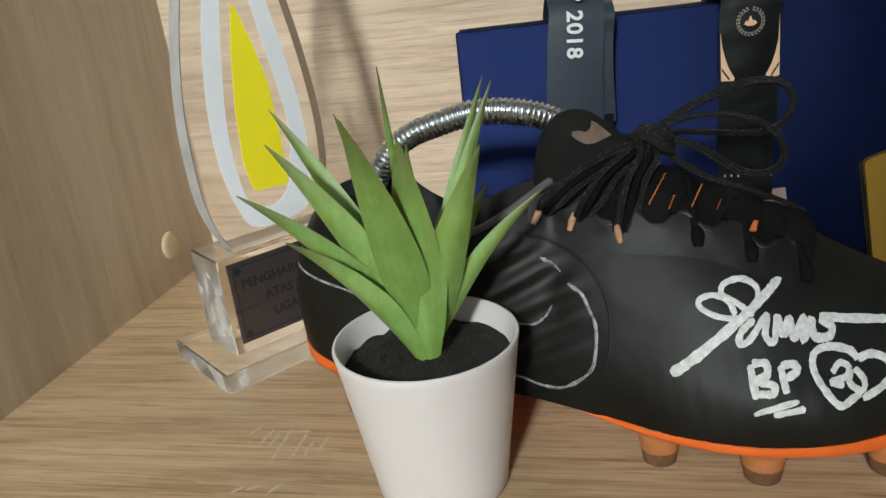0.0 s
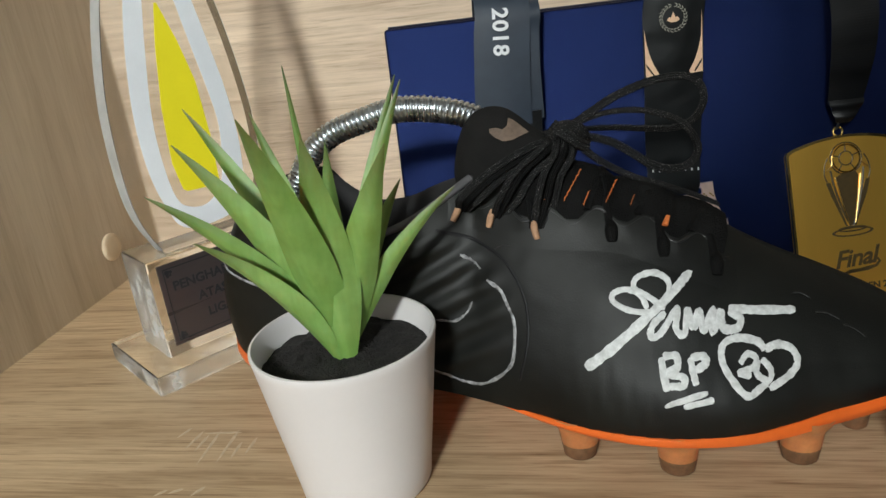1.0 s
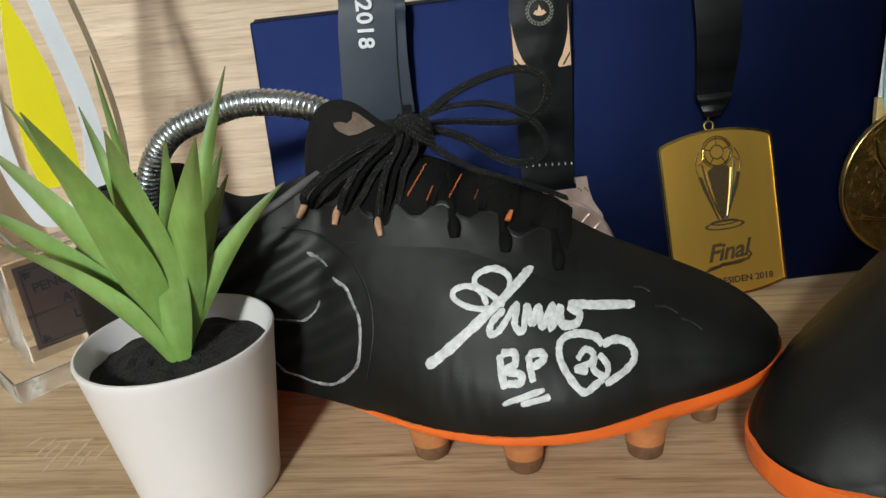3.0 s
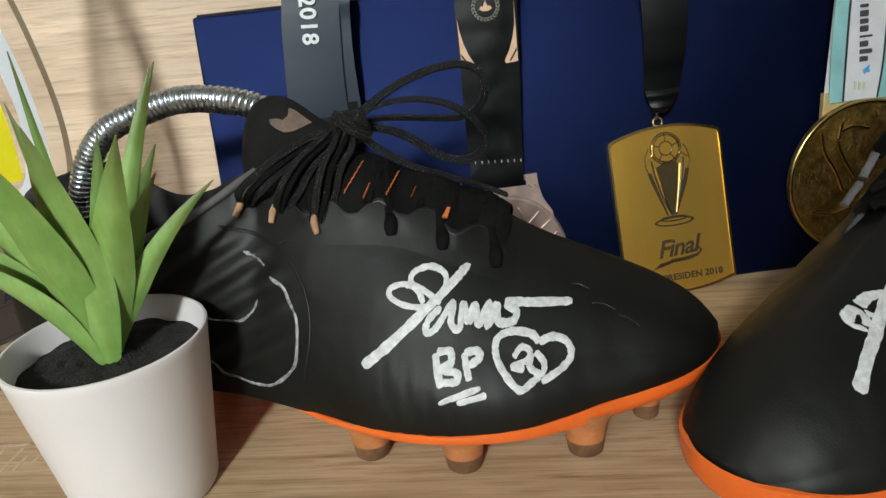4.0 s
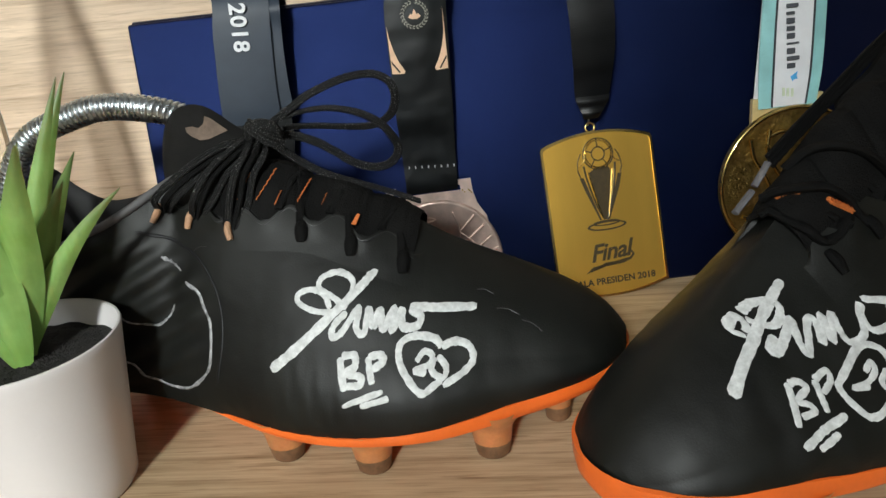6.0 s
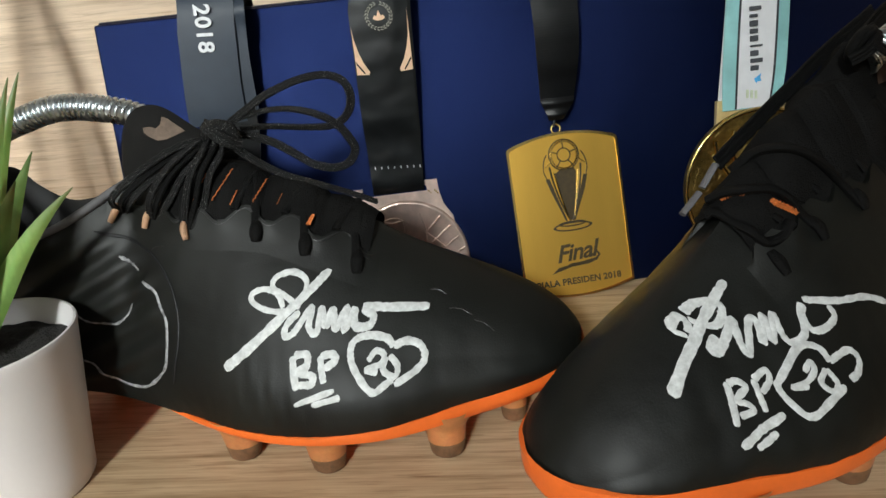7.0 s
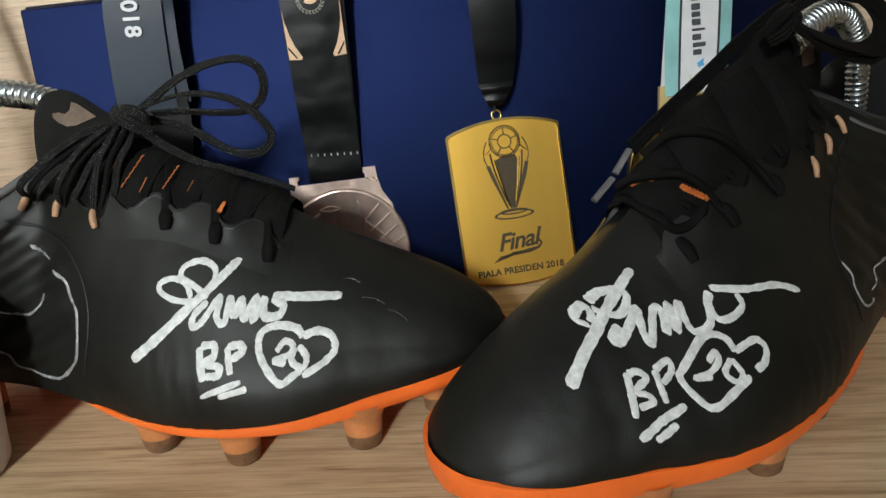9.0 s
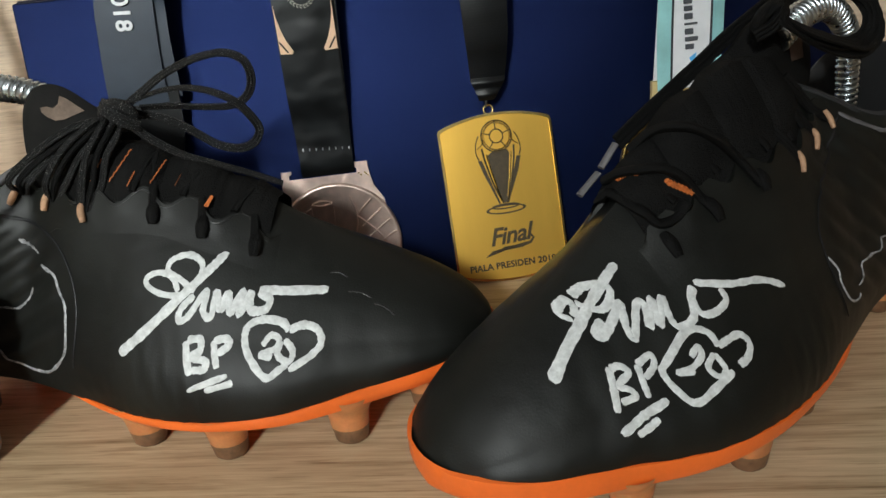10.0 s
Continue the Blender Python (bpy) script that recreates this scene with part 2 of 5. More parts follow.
# white patches among clear ones stand in for reflections and glints in the acrylic
ACRYLIC_EDGE = surface("acrylic_edge_reflection", (.92, .91, .88), .2, vary=.3, scale=45, bump=.1, fine=300)
_t = ACRYLIC_EDGE.node_tree
_clear = ramp_node(_t, noise_node(_t, 55, 3, _t.nodes["Mapping"].outputs[0]).outputs[0], ((.36, (.55,) * 3), (.56, (.95,) * 3)))
_t.links.new(_clear.outputs[0], _t.nodes["Principled BSDF"].inputs["Transmission Weight"])
ACRYLIC_EDGE.node_tree.nodes["Principled BSDF"].inputs["IOR"].default_value = 1.49
# white that stands in for the stripe's reflection in the flame panel's side
EDGE_REFLECTION = surface("white_edge_reflection", (.86, .87, .87), .22, vary=.12, scale=45, bump=.05)
EDGE_REFLECTION.node_tree.nodes["Principled BSDF"].inputs["Transmission Weight"].default_value = .35
EDGE_REFLECTION.node_tree.nodes["Principled BSDF"].inputs["IOR"].default_value = 1.49
SCRATCH = surface("pale_scratched_laminate", (.60, .475, .33), .5, vary=.2, scale=300, bump=.1)

# ---- building helpers ----
def part(name, bm, material, parent=None, label="", smooth=True):
    me = bpy.data.meshes.new(name)
    bm.normal_update()
    bm.to_mesh(me)
    bm.free()
    for f in me.polygons:
        f.use_smooth = smooth
    if smooth:
        me.set_sharp_from_angle(angle=radians(48))
    if material:
        me.materials.append(material)
    ob = new(name, me)
    ob.parent = parent
    return tagged(ob, label)


def thing(name, at, label, category, group="", kind=""):
    ob = new(name)
    ob.empty_display_size = .01
    ob.matrix_world = at
    return tagged(ob, label, category, group, kind)


def block_bm(lo, hi, bevel=0.0, segments=2):
    bm = bmesh.new()
    bmesh.ops.create_cube(bm, size=1)
    lo, hi = Vector(lo), Vector(hi)
    for v in bm.verts:
        v.co = Vector([(lo[i] + hi[i]) / 2 + v.co[i] * (hi[i] - lo[i]) for i in range(3)])
    if bevel:
        bmesh.ops.bevel(bm, geom=bm.edges[:], offset=bevel, segments=segments, profile=.5, affect="EDGES")
    return bm


def grid_faces(bm, rows, close=False):
    for a, b in zip(rows, rows[1:]):
        n = len(a)
        for i in range(n if close else n - 1):
            q = [a[i], a[(i + 1) % n], b[(i + 1) % n], b[i]]
            if len(set(q)) == 4:
                try:
                    bm.faces.new(q)
                except ValueError:
                    pass


def smooth_line(pts, steps):
    """A Catmull-Rom line through pts."""
    pts = [Vector(p) for p in pts]
    full = [pts[0] * 2 - pts[1]] + pts + [pts[-1] * 2 - pts[-2]]
    out = []
    for k in range(1, len(full) - 2):
        a, b, c, d = full[k - 1:k + 3]
        for s in range(steps):
            x = s / steps
            out.append(.5 * ((2 * b) + (c - a) * x + (2 * a - 5 * b + 4 * c - d) * x * x + (3 * b - a - 3 * c + d) * x ** 3))
    return out + [pts[-1]]


def tube_bm(line, r, sides=8, flat=1.0, up=(0, 0, 1), bm=None, closed=False):
    """A tube along a line; flat squeezes it along up."""
    bm = bm or bmesh.new()
    rows, up = [], Vector(up)
    n = len(line)
    for i, p in enumerate(line):
        d = (line[(i + 1) % n] - line[i - 1]) if closed else (line[min(i + 1, n - 1)] - line[max(i - 1, 0)])
        d.normalize()
        s = d.cross(up)
        if s.length < .05:
            s = d.cross(Vector((1, 0, 0)))
        s.normalize()
        w = s.cross(d).normalized()
        rr = r(i / (n - 1)) if callable(r) else r
        rows.append([bm.verts.new(p + s * math.cos(a) * rr + w * math.sin(a) * rr * flat) for a in (2 * math.pi * k / sides for k in range(sides))])
    grid_faces(bm, rows + ([rows[0]] if closed else []), True)
    if not closed:
        bm.faces.new(rows[0][::-1])
        bm.faces.new(rows[-1])
    bmesh.ops.recalc_face_normals(bm, faces=bm.faces[:])
    return bm


def spun_bm(profile, sides=64):
    """A body turned round z from (radius, height) pairs."""
    bm = bmesh.new()
    rows = [[bm.verts.new((r * math.cos(a), r * math.sin(a), z)) for a in (2 * math.pi * k / sides for k in range(sides))] for r, z in profile]
    grid_faces(bm, rows, True)
    for row in (rows[0], rows[-1]):
        bm.faces.new(row)
    bmesh.ops.recalc_face_normals(bm, faces=bm.faces[:])
    return bm


def plate_bm(outline, thick, bevel=0.0, hole=None):
    """A plate in the local x, z plane, its front at y = 0 and its back at y = thick, with an optional hole."""
    bm = bmesh.new()
    def ring(pts, y):
        return [bm.verts.new((x, y, z)) for x, z in pts]
    if hole is None:
        front, back = ring(outline, 0), ring(outline, thick)
        bm.faces.new(front), bm.faces.new(back[::-1])
        grid_faces(bm, [front, back], True)
        if bevel:
            edges = [e for e in bm.edges if e.verts[0].co.y == 0 and e.verts[1].co.y == 0]
            bmesh.ops.bevel(bm, geom=edges, offset=bevel, segments=2, profile=.5, affect="EDGES")
    else:
        f0, f1, b0, b1 = ring(outline, 0), ring(hole, 0), ring(outline, thick), ring(hole, thick)
        grid_faces(bm, [f0, f1, b1, b0, f0], True)
    bmesh.ops.recalc_face_normals(bm, faces=bm.faces[:])
    return bm


def letters(text, size, material, parent, at, thick=.0001, shear=0.0, spacing=1.0, name="lettering", label="", bold=0.0):
    """Raised writing as a mesh, in the local x, y plane of at."""
    cu = bpy.data.curves.new("text", "FONT")
    cu.body, cu.size, cu.extrude, cu.shear, cu.space_character, cu.align_x, cu.align_y, cu.offset = text, size, thick, shear, spacing, "CENTER", "CENTER", bold
    cu.resolution_u = 3
    tmp = new("text", cu)
    bpy.context.view_layer.update()
    me = bpy.data.meshes.new_from_object(tmp)
    bpy.data.objects.remove(tmp)
    me.materials.clear()
    me.materials.append(material)
    ob = new(name, me)
    ob.parent = parent
    ob.matrix_local = at
    return tagged(ob, label)


FACING = pose(0, 0, 0, 90, 0, 0)  # lays a flat drawing upright, seen from -y


# ---- the shelf compartment; x along the back board, y into the shelf ----
SHELF = pose(-0.2025, 0.54, 0, 0, 0, -10)


def board(name, lo, hi, material, label):
    ob = part(name, block_bm(lo, hi), material, smooth=False)
    ob.matrix_world = SHELF
    return tagged(ob, label, "shelf board", kind="structure")


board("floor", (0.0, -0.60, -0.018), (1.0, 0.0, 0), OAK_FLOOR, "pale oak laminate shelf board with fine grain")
shelf_board = bpy.data.objects["floor"]
SCRATCHES = ((.1413, -.2315, 64, .0086), (.1489, -.2367, 80, .0146), (.1535, -.2390, 84, .012), (.1584, -.2417, 90, .0252), (.1668, -.2407, 89, .0243), (.1720, -.2440, 88, .012), (.1775, -.2408, 86, .0124), (.1579, -.2707, 28, .0063), (.1675, -.2705, 55, .0071), (.1520, -.2720, 40, .006), (.1600, -.2315, 2, .018))
for x, y, turn, long in SCRATCHES:
    mark = part("scratch", plate_bm([(-long / 2, 0), (-long * .2, -.0007), (long * .3, -.0009), (long / 2, 0), (long * .2, .0008), (-long * .3, .0006)], .00012), SCRATCH, shelf_board, "pale scratch in the laminate", False)
    mark.matrix_local = pose(x, y, -.00004, 0, 0, turn) @ pose(0, 0, 0, 90)
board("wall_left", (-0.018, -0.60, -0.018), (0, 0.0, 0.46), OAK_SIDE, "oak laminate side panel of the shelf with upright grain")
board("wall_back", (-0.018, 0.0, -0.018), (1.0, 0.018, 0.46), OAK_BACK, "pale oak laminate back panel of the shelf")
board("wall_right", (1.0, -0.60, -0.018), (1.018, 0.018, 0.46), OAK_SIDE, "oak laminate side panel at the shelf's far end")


def room_side(name, lo, hi, label, material=None):
    tagged(part(name, block_bm(lo, hi), material or PAINT, smooth=False), label, "wall", kind="structure")


# unseen shell that closes the room; its openings are added for the lamps
room_side("room_floor", (-1.75, -1.45, -0.77), (1.5, 0.75, -0.75), "unseen room floor, darkened to deepen reflections", DARK_FLOOR)
room_side("ceiling", (-1.75, -1.45, 2.0), (1.5, 0.75, 2.02), "white ceiling of the room")
room_side("room_wall_west", (-1.77, -1.45, -0.75), (-1.75, 0.75, 2.0), "white painted room wall")
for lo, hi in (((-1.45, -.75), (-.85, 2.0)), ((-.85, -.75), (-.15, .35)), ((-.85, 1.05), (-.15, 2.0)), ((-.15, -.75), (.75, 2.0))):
    room_side("room_wall_east", (1.5, lo[0], lo[1]), (1.52, hi[0], hi[1]), "unseen room wall, darkened to deepen reflections, with an opening for a lamp", DARKENED_WALL)
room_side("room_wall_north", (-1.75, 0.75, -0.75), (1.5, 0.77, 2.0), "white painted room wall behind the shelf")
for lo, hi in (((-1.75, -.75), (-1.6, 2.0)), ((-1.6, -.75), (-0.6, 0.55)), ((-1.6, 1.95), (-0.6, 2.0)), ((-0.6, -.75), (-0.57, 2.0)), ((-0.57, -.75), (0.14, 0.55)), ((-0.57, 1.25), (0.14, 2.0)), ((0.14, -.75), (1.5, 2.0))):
    room_side("room_wall_south", (lo[0], -1.47, lo[1]), (hi[0], -1.45, hi[1]), "unseen white room wall with two openings added for lamps")

cap = part("cover_cap", spun_bm([(.0096, 0), (.0096, .0012), (.009, .0021), (.0065, .0025), (.001, .0026)], 40), CAP)
tagged(cap, "round cream plastic screw cover cap on the oak panel", "screw cap")
cap.matrix_world = SHELF @ pose(0.0002, -0.0555, 0.0285, 0, 90, 0)


# ---- football boot: outline and section of the upper, in metres from the heel ----
def curve_at(x, xs, ys):
    """A smooth curve through the table xs, ys."""
    x = min(max(x, xs[0]), xs[-1])
    k = max(i for i in range(len(xs) - 1) if xs[i] <= x or i == 0)
    def slope(i):
        if i == 0 or i == len(xs) - 1:
            j = min(i, len(xs) - 2)
            return (ys[j + 1] - ys[j]) / (xs[j + 1] - xs[j])
        return (ys[i + 1] - ys[i - 1]) / (xs[i + 1] - xs[i - 1])
    w = xs[k + 1] - xs[k]
    s = (x - xs[k]) / w
    return ((2 * s ** 3 - 3 * s * s + 1) * ys[k] + (s ** 3 - 2 * s * s + s) * w * slope(k)
            + (3 * s * s - 2 * s ** 3) * ys[k + 1] + (s ** 3 - s * s) * w * slope(k + 1))


LENGTH = 0.289
OUT_U = (0, .0003, .001, .004, .012, .03, .06, .095, .126, .156, .174, .193, .2125, .2275, .25, .27, .281, .287, .288, .2887, .289)
OUT_LATERAL = (0, .0030, .0058, .0115, .0185, .0238, .0240, .0262, .0345, .0455, .0505, .0525, .051, .0468, .0372, .0285, .0205, .0115, .0083, .0048, 0)
OUT_LATERAL_B = (0, .0030, .0058, .0115, .0195, .0265, .0305, .033, .039, .047, .0505, .0525, .051, .0468, .0372, .0285, .0205, .0115, .0083, .0048, 0)
OUT_MEDIAL = (0, .0030, .0058, .0115, .0195, .0265, .029, .028, .029, .034, .039, .0425, .0425, .040, .034, .027, .020, .0115, .0083, .0048, 0)
EDGE_U = (0, .03, .06, .095, .126, .156, .193, .2125, .2275, .25, .27, .289)
EDGE_Z = (.0310, .0245, .0215, .0205, .020, .019, .0188, .0198, .0210, .0240, .0264, .029)
TOP_U = (0, .02, .035, .055, .071, .0855, .098, .108, .12, .135, .147, .16, .18, .19, .203, .225, .25, .272, .282, .289)
TOP_Z = (.100, .103, .1035, .100, .0945, .092, .093, .097, .103, .107, .1075, .1045, .0975, .094, .0875, .0745, .0625, .0505, .0428, .0345)

# height of the ankle's rim on the two sides of the first boot, up to where they meet on the tongue
RIM_LATERAL = ((0, .020, .033, .046, .056, .0638, .0718, .085, .0947, .1048, .1134, .122), (.100, .103, .1010, .0905, .0840, .0815, .0818, .0866, .0898, .0947, .0995, .1038))
RIM_MEDIAL = ((0, .020, .035, .043, .0503, .059, .0665, .073, .081, .0883, .0956, .105, .1134, .122), (.100, .103, .1035, .1012, .0962, .0912, .0878, .0863, .0870, .0888, .0922, .0965, .1000, .1038))


def opening(u):
    """Half the width of the ankle's opening."""
    return curve_at(u, (0, .008, .02, .05, .08, .10, .112, .122, .289), (0, .012, .018, .0225, .0225, .017, .009, 0.0, 0.0)) if u < .122 else 0.0


def heel_lean(u, z):
    """How far the back of the heel leans forward at a height."""
    return curve_at(z, (.02, .03, .045, .06, .072, .09, .105), (.003, .001, -.0008, -.001, .002, .011, .023)) * max(0.0, 1 - u / .07)


def section(u, h, lateral, wide):
    """Distance from the boot's middle plane at height h (0 at the welt, 1 at the top)."""
    a = max(curve_at(u, OUT_U, wide if lateral else OUT_MEDIAL), 0.0)
    o = min(opening(u), a * .95)
    toe = min(max((u - .215) / .05, 0), 1)
    p, q = 1.85 + .25 * toe, .93 - .33 * toe
    v = o + (a - o) * (1 - min(h, 1) ** p) ** q
    return v * (1 + .05 * math.sin(math.pi * min(h * 2.4, 1)))


def pleats(u, z, side):
    """Height of the padded ridges on the heel's side panel."""
    if side == 1:
        r = ((u - .094) / .043) ** 2 + ((z - .056) / .030) ** 2
        return min(max((1.05 - r) * 3.0, 0), 1) * (.0011 * math.sin((-.45 * u + .89 * z) * 2 * math.pi / .0105) + .0006)
    r = ((u - .088) / .056) ** 4 + ((z - .060) / .033) ** 4
    return min(max((1.05 - r) * 3.0, 0), 1) * (.0014 * abs(math.sin((-.66 * u + .75 * z) * math.pi / .0085)) - .0004)


PANEL_SEAM_B = ((.1110, .0910), (.1218, .0809), (.1382, .0742), (.1487, .0647), (.1506, .0563), (.1506, .0475), (.1482, .0353))
COLLAR_EDGE_B = ((.1102, .0922), (.1053, .0888), (.0946, .0838), (.0909, .0827), (.0760, .0822))
PANEL_SEAM = ((0.1065, 0.0866), (0.1208, 0.0819), (0.1332, 0.0757), (0.1413, 0.0645), (0.1431, 0.05), (0.1392, 0.0338))


def build_boot(side, at, label, marks, eyes, droop=0.0, bow=(), stitches=(), knot_at=None, patch=None):
    """A football boot; side 1 shows its right flank, -1 its left."""
    boot = thing("football_boot", at, label, "football boot", "pair of signed football boots")

    def loc(u, v, z):
        return Vector((u, -side * v, z - droop * max(0.0, (u - .185) / .104) ** 1.4 * min(max(z, 0) / .02, 1)))

    wide = OUT_LATERAL if side == 1 else OUT_LATERAL_B

    def top_of(u, lateral=None):
        if side == 1 and u < .122 and lateral is not None:
            return curve_at(u, *(RIM_LATERAL if lateral else RIM_MEDIAL))
        return curve_at(u, TOP_U, TOP_Z) - (0 if side == 1 else .0045 * math.exp(-((u - .088) / .017) ** 2))

    # second boot takes darker laces and tongue: its shade is put into the colour
    cord, suede = (LACE, TONGUE) if side == 1 else (LACE_PLAIN, FABRIC)
    us = [LENGTH * (.5 - .5 * math.cos(math.pi * i / 170)) for i in range(171)]
    rng = random.Random(5)

    # upper
    bm = bmesh.new()
    for lateral in (True, False):
        rows = []
        for u in us:
            zb, zt = curve_at(u, EDGE_U, EDGE_Z), top_of(u, lateral)
            row = []
            for j in range(43):
                h = j / 42
                z = zb + h * (zt - zb)
                v = section(u, h, lateral, wide)
                body = min(v / .012, 1)
                v += pleats(u, z, side) * body
                crease = math.sin(2 * math.pi * (u * 70 + z * 22 + 1.3 * noise.noise(Vector((u * 26, z * 26, 1))))) * min(max((u - .2) / .02, 0), max((.282 - u) / .02, 0), 1)
                wrinkle = noise.noise(Vector((u * 42, z * 16, 3.0 if lateral else 9.0)))
                flex = math.exp(-((u - .178) / .022) ** 2 - ((z - .036) / .016) ** 2) * math.sin(u * 900 + z * 160)
                v += (.0009 * wrinkle + .0006 * flex + (.00012 if side == 1 else .00024) * crease) * body * (1 - h * .6)
                row.append(bm.verts.new(loc(u + heel_lean(u, z), v if lateral else -v, z)))
            rows.append(row)
        grid_faces(bm, rows)
    bmesh.ops.remove_doubles(bm, verts=bm.verts[:], dist=.00004)
    bmesh.ops.recalc_face_normals(bm, faces=bm.faces[:])
    skin = BVHTree.FromBMesh(bm)
    part("upper", bm, LEATHER, boot)

    # padded lining of the ankle's opening
    for lateral in (True, False):
        bm = bmesh.new()
        rows = []
        s = 1 if lateral else -1
        for u in [i * .1205 / 60 for i in range(61)]:
            zb, zt = curve_at(u, EDGE_U, EDGE_Z), top_of(u, lateral)
            o = opening(u)
            pts = ((o + .0006, zt - .002), (o + .0004, zt + .0004), (o - .0012, zt + .0016), (o - .003, zt + .0006), (o - .0045, zt - .004), (o - .0045, zt - .02), (o - .003, zb + .012))
            rows.append([bm.verts.new(loc(u + heel_lean(u, min(z, .105)), s * max(v, 0), z)) for v, z in pts])
        grid_faces(bm, rows)
        bmesh.ops.recalc_face_normals(bm, faces=bm.faces[:])
        part("collar_lining", bm, LINING, boot, "dark grey padded ankle lining")

    # grey edging that runs from the collar down the flank
    def on_skin(u, z, lift, lateral=1):
        y0 = -side * lateral * .12
        hit = skin.ray_cast(Vector((u, y0, z)), Vector((0, -y0, 0)).normalized())
        if hit[0] is None:
            return None
        n = hit[1] if hit[1].y * y0 > 0 else -hit[1]
        return hit[0] + n * lift

    def band(name, pts, width, material, parent, lift=.0004, label="", ragged=.12, steps=8, lateral=1, taper=False):
        """A stroke laid on the flank along (u, z) points, following its surface."""
        line = smooth_line([(u, 0, z) for u, z in pts], steps)
        bm = bmesh.new()
        rows = []
        for i, p in enumerate(line):
            d = line[min(i + 1, len(line) - 1)] - line[max(i - 1, 0)]
            nrm = Vector((-d.z, 0, d.x)).normalized()
            f = i / max(len(line) - 1, 1)
            w = (width if isinstance(width, float) else width[0] + (width[1] - width[0]) * f) * (1 + ragged * rng.uniform(-1, 1)) / 2
            if taper:
                w *= max(.25, math.sin(math.pi * (i + .5) / len(line)) ** .5)
            if i in (0, len(line) - 1):
                w *= .55
            row = [on_skin(p.x + nrm.x * w * k, p.z + nrm.z * w * k, lift * (1 if abs(k) < .9 else .45), lateral) for k in (-1, -.5, 0, .5, 1)]
            if None not in row:
                rows.append([bm.verts.new(q) for q in row])
        grid_faces(bm, rows)
        bmesh.ops.recalc_face_normals(bm, faces=bm.faces[:])
        return part(name, bm, material, parent, label)

    if side == 1:
        rim_line = [loc(u + heel_lean(u, min(top_of(u, True), .105)), opening(u) + .0004, top_of(u, True) + .0004) for u in [.047 + .072 * k / 40 for k in range(41)]]
        part("collar_edge", tube_bm(rim_line, lambda f: .0011 + .0007 * f, 8), GREY_EDGE, boot, "grey faded collar edging")
    else:
        band("collar_edge", COLLAR_EDGE_B, .0016, GREY_EDGE, boot, .0005, "grey faded collar edging", .04)
    band("panel_seam", PANEL_SEAM if side == 1 else PANEL_SEAM_B, .0011, LEATHER_MATT, boot, .0005, "stitched seam of the heel panel", .1)

    # eyestay with its scalloped edge
    for lateral in (1, -1):
        bm = bmesh.new()
        rows = []
        for i in range(110):
            f = i / 109
            u = eyes[0][0] - .004 + (eyes[5][0] - eyes[0][0] + .012) * f
            z = curve_at(u, [e[0] for e in eyes], [e[1] for e in eyes]) if u < eyes[5][0] else eyes[5][1] - (u - eyes[5][0]) * .45
            wave = .0022 * math.cos(2 * math.pi * (u - eyes[0][0]) / .0178)
            fade = min(1, f * 12, (1 - f) * 12)
            zt = top_of(u) - droop * max(0.0, (u - .185) / .104) ** 1.4
            row = [on_skin(u, min(z + dz, zt - .002), lift * fade + .00005, lateral) for dz, lift in ((-.006, .0), (-.003, .0004), (0, .0011), (.0036 + wave, .0021), (.0046 + wave, .0022), (.0050 + wave, .0004))]
            if None not in row:
                rows.append([bm.verts.new(q) for q in row])
        grid_faces(bm, rows)
        bmesh.ops.recalc_face_normals(bm, faces=bm.faces[:])
        bead = [r[3].co.copy() for r in rows[4:-4]]
        stay = part("eyestay", bm, LEATHER, boot, "matt black lace facing with scalloped edge")
        # bead lighter than the leather, swelling where it paints the edge's highlights
        if side == 1:
            part("facing_edge", tube_bm(bead, lambda f: .0001 + .0004 * max(0, math.sin(f * 23 + 1)) ** 2, 6), FACING_EDGE, stay, "thin bead on the facing's edge, lightened as its highlight")

    # sole plate
    thick_u, thick_z = (0, .022, .04, .125, .145, .17, .20, .235, .255, .289), (.0070, .0055, .0026, .0014, .0024, .0036, .0038, .0060, .0070, .0052)
    bm = bmesh.new()
    for lateral in (True, False):
        rows = []
        for u in us[::2]:
            a = curve_at(u, OUT_U, wide if lateral else OUT_MEDIAL)
            zb, th = curve_at(u, EDGE_U, EDGE_Z), curve_at(u, thick_u, thick_z)
            lean = heel_lean(u, zb)
            over = .0010 * max(0, (u - .272) / .017) ** 2 - .0016 * max(0, 1 - u / .016) ** 2
            rise = .0024 * min(max((u - .15) / .05, 0), 1) + .0008 * min(max((u - .24) / .04, 0), 1) if side == -1 else 0.0
            wob = .0005 * noise.noise(Vector((u * 60, 1, 1)))
            s = 1 if lateral else -1
            cap_z = .0018 + .006 * max(0, 1 - abs(u - .0) / .02)
            k = min(a / .006, 1)
            a -= .0022 * min(max((u - .03) / .02, 0), max((.145 - u) / .02, 0), 1)
            pts = ((a - .001 * k, zb + .0012 + rise), (a + (.0008 + rise * .25) * k, zb + cap_z * .4 + wob + rise), (a + .0013 * k, zb - th * .3), (a + .0004 * k, zb - th * .75), (max(a - .0035, a * .7), zb - th), (max(a - .009, a * .4), zb - th * 1.05), (0, zb - th * 1.05))
            rows.append([bm.verts.new(loc(u + lean + over, s * max(v, 0), z)) for v, z in pts])
        grid_faces(bm, rows)
    bmesh.ops.remove_doubles(bm, verts=bm.verts[:], dist=.00004)
    bmesh.ops.recalc_face_normals(bm, faces=bm.faces[:])
    part("sole_plate", bm, ORANGE, boot, "bright orange moulded plastic sole plate")

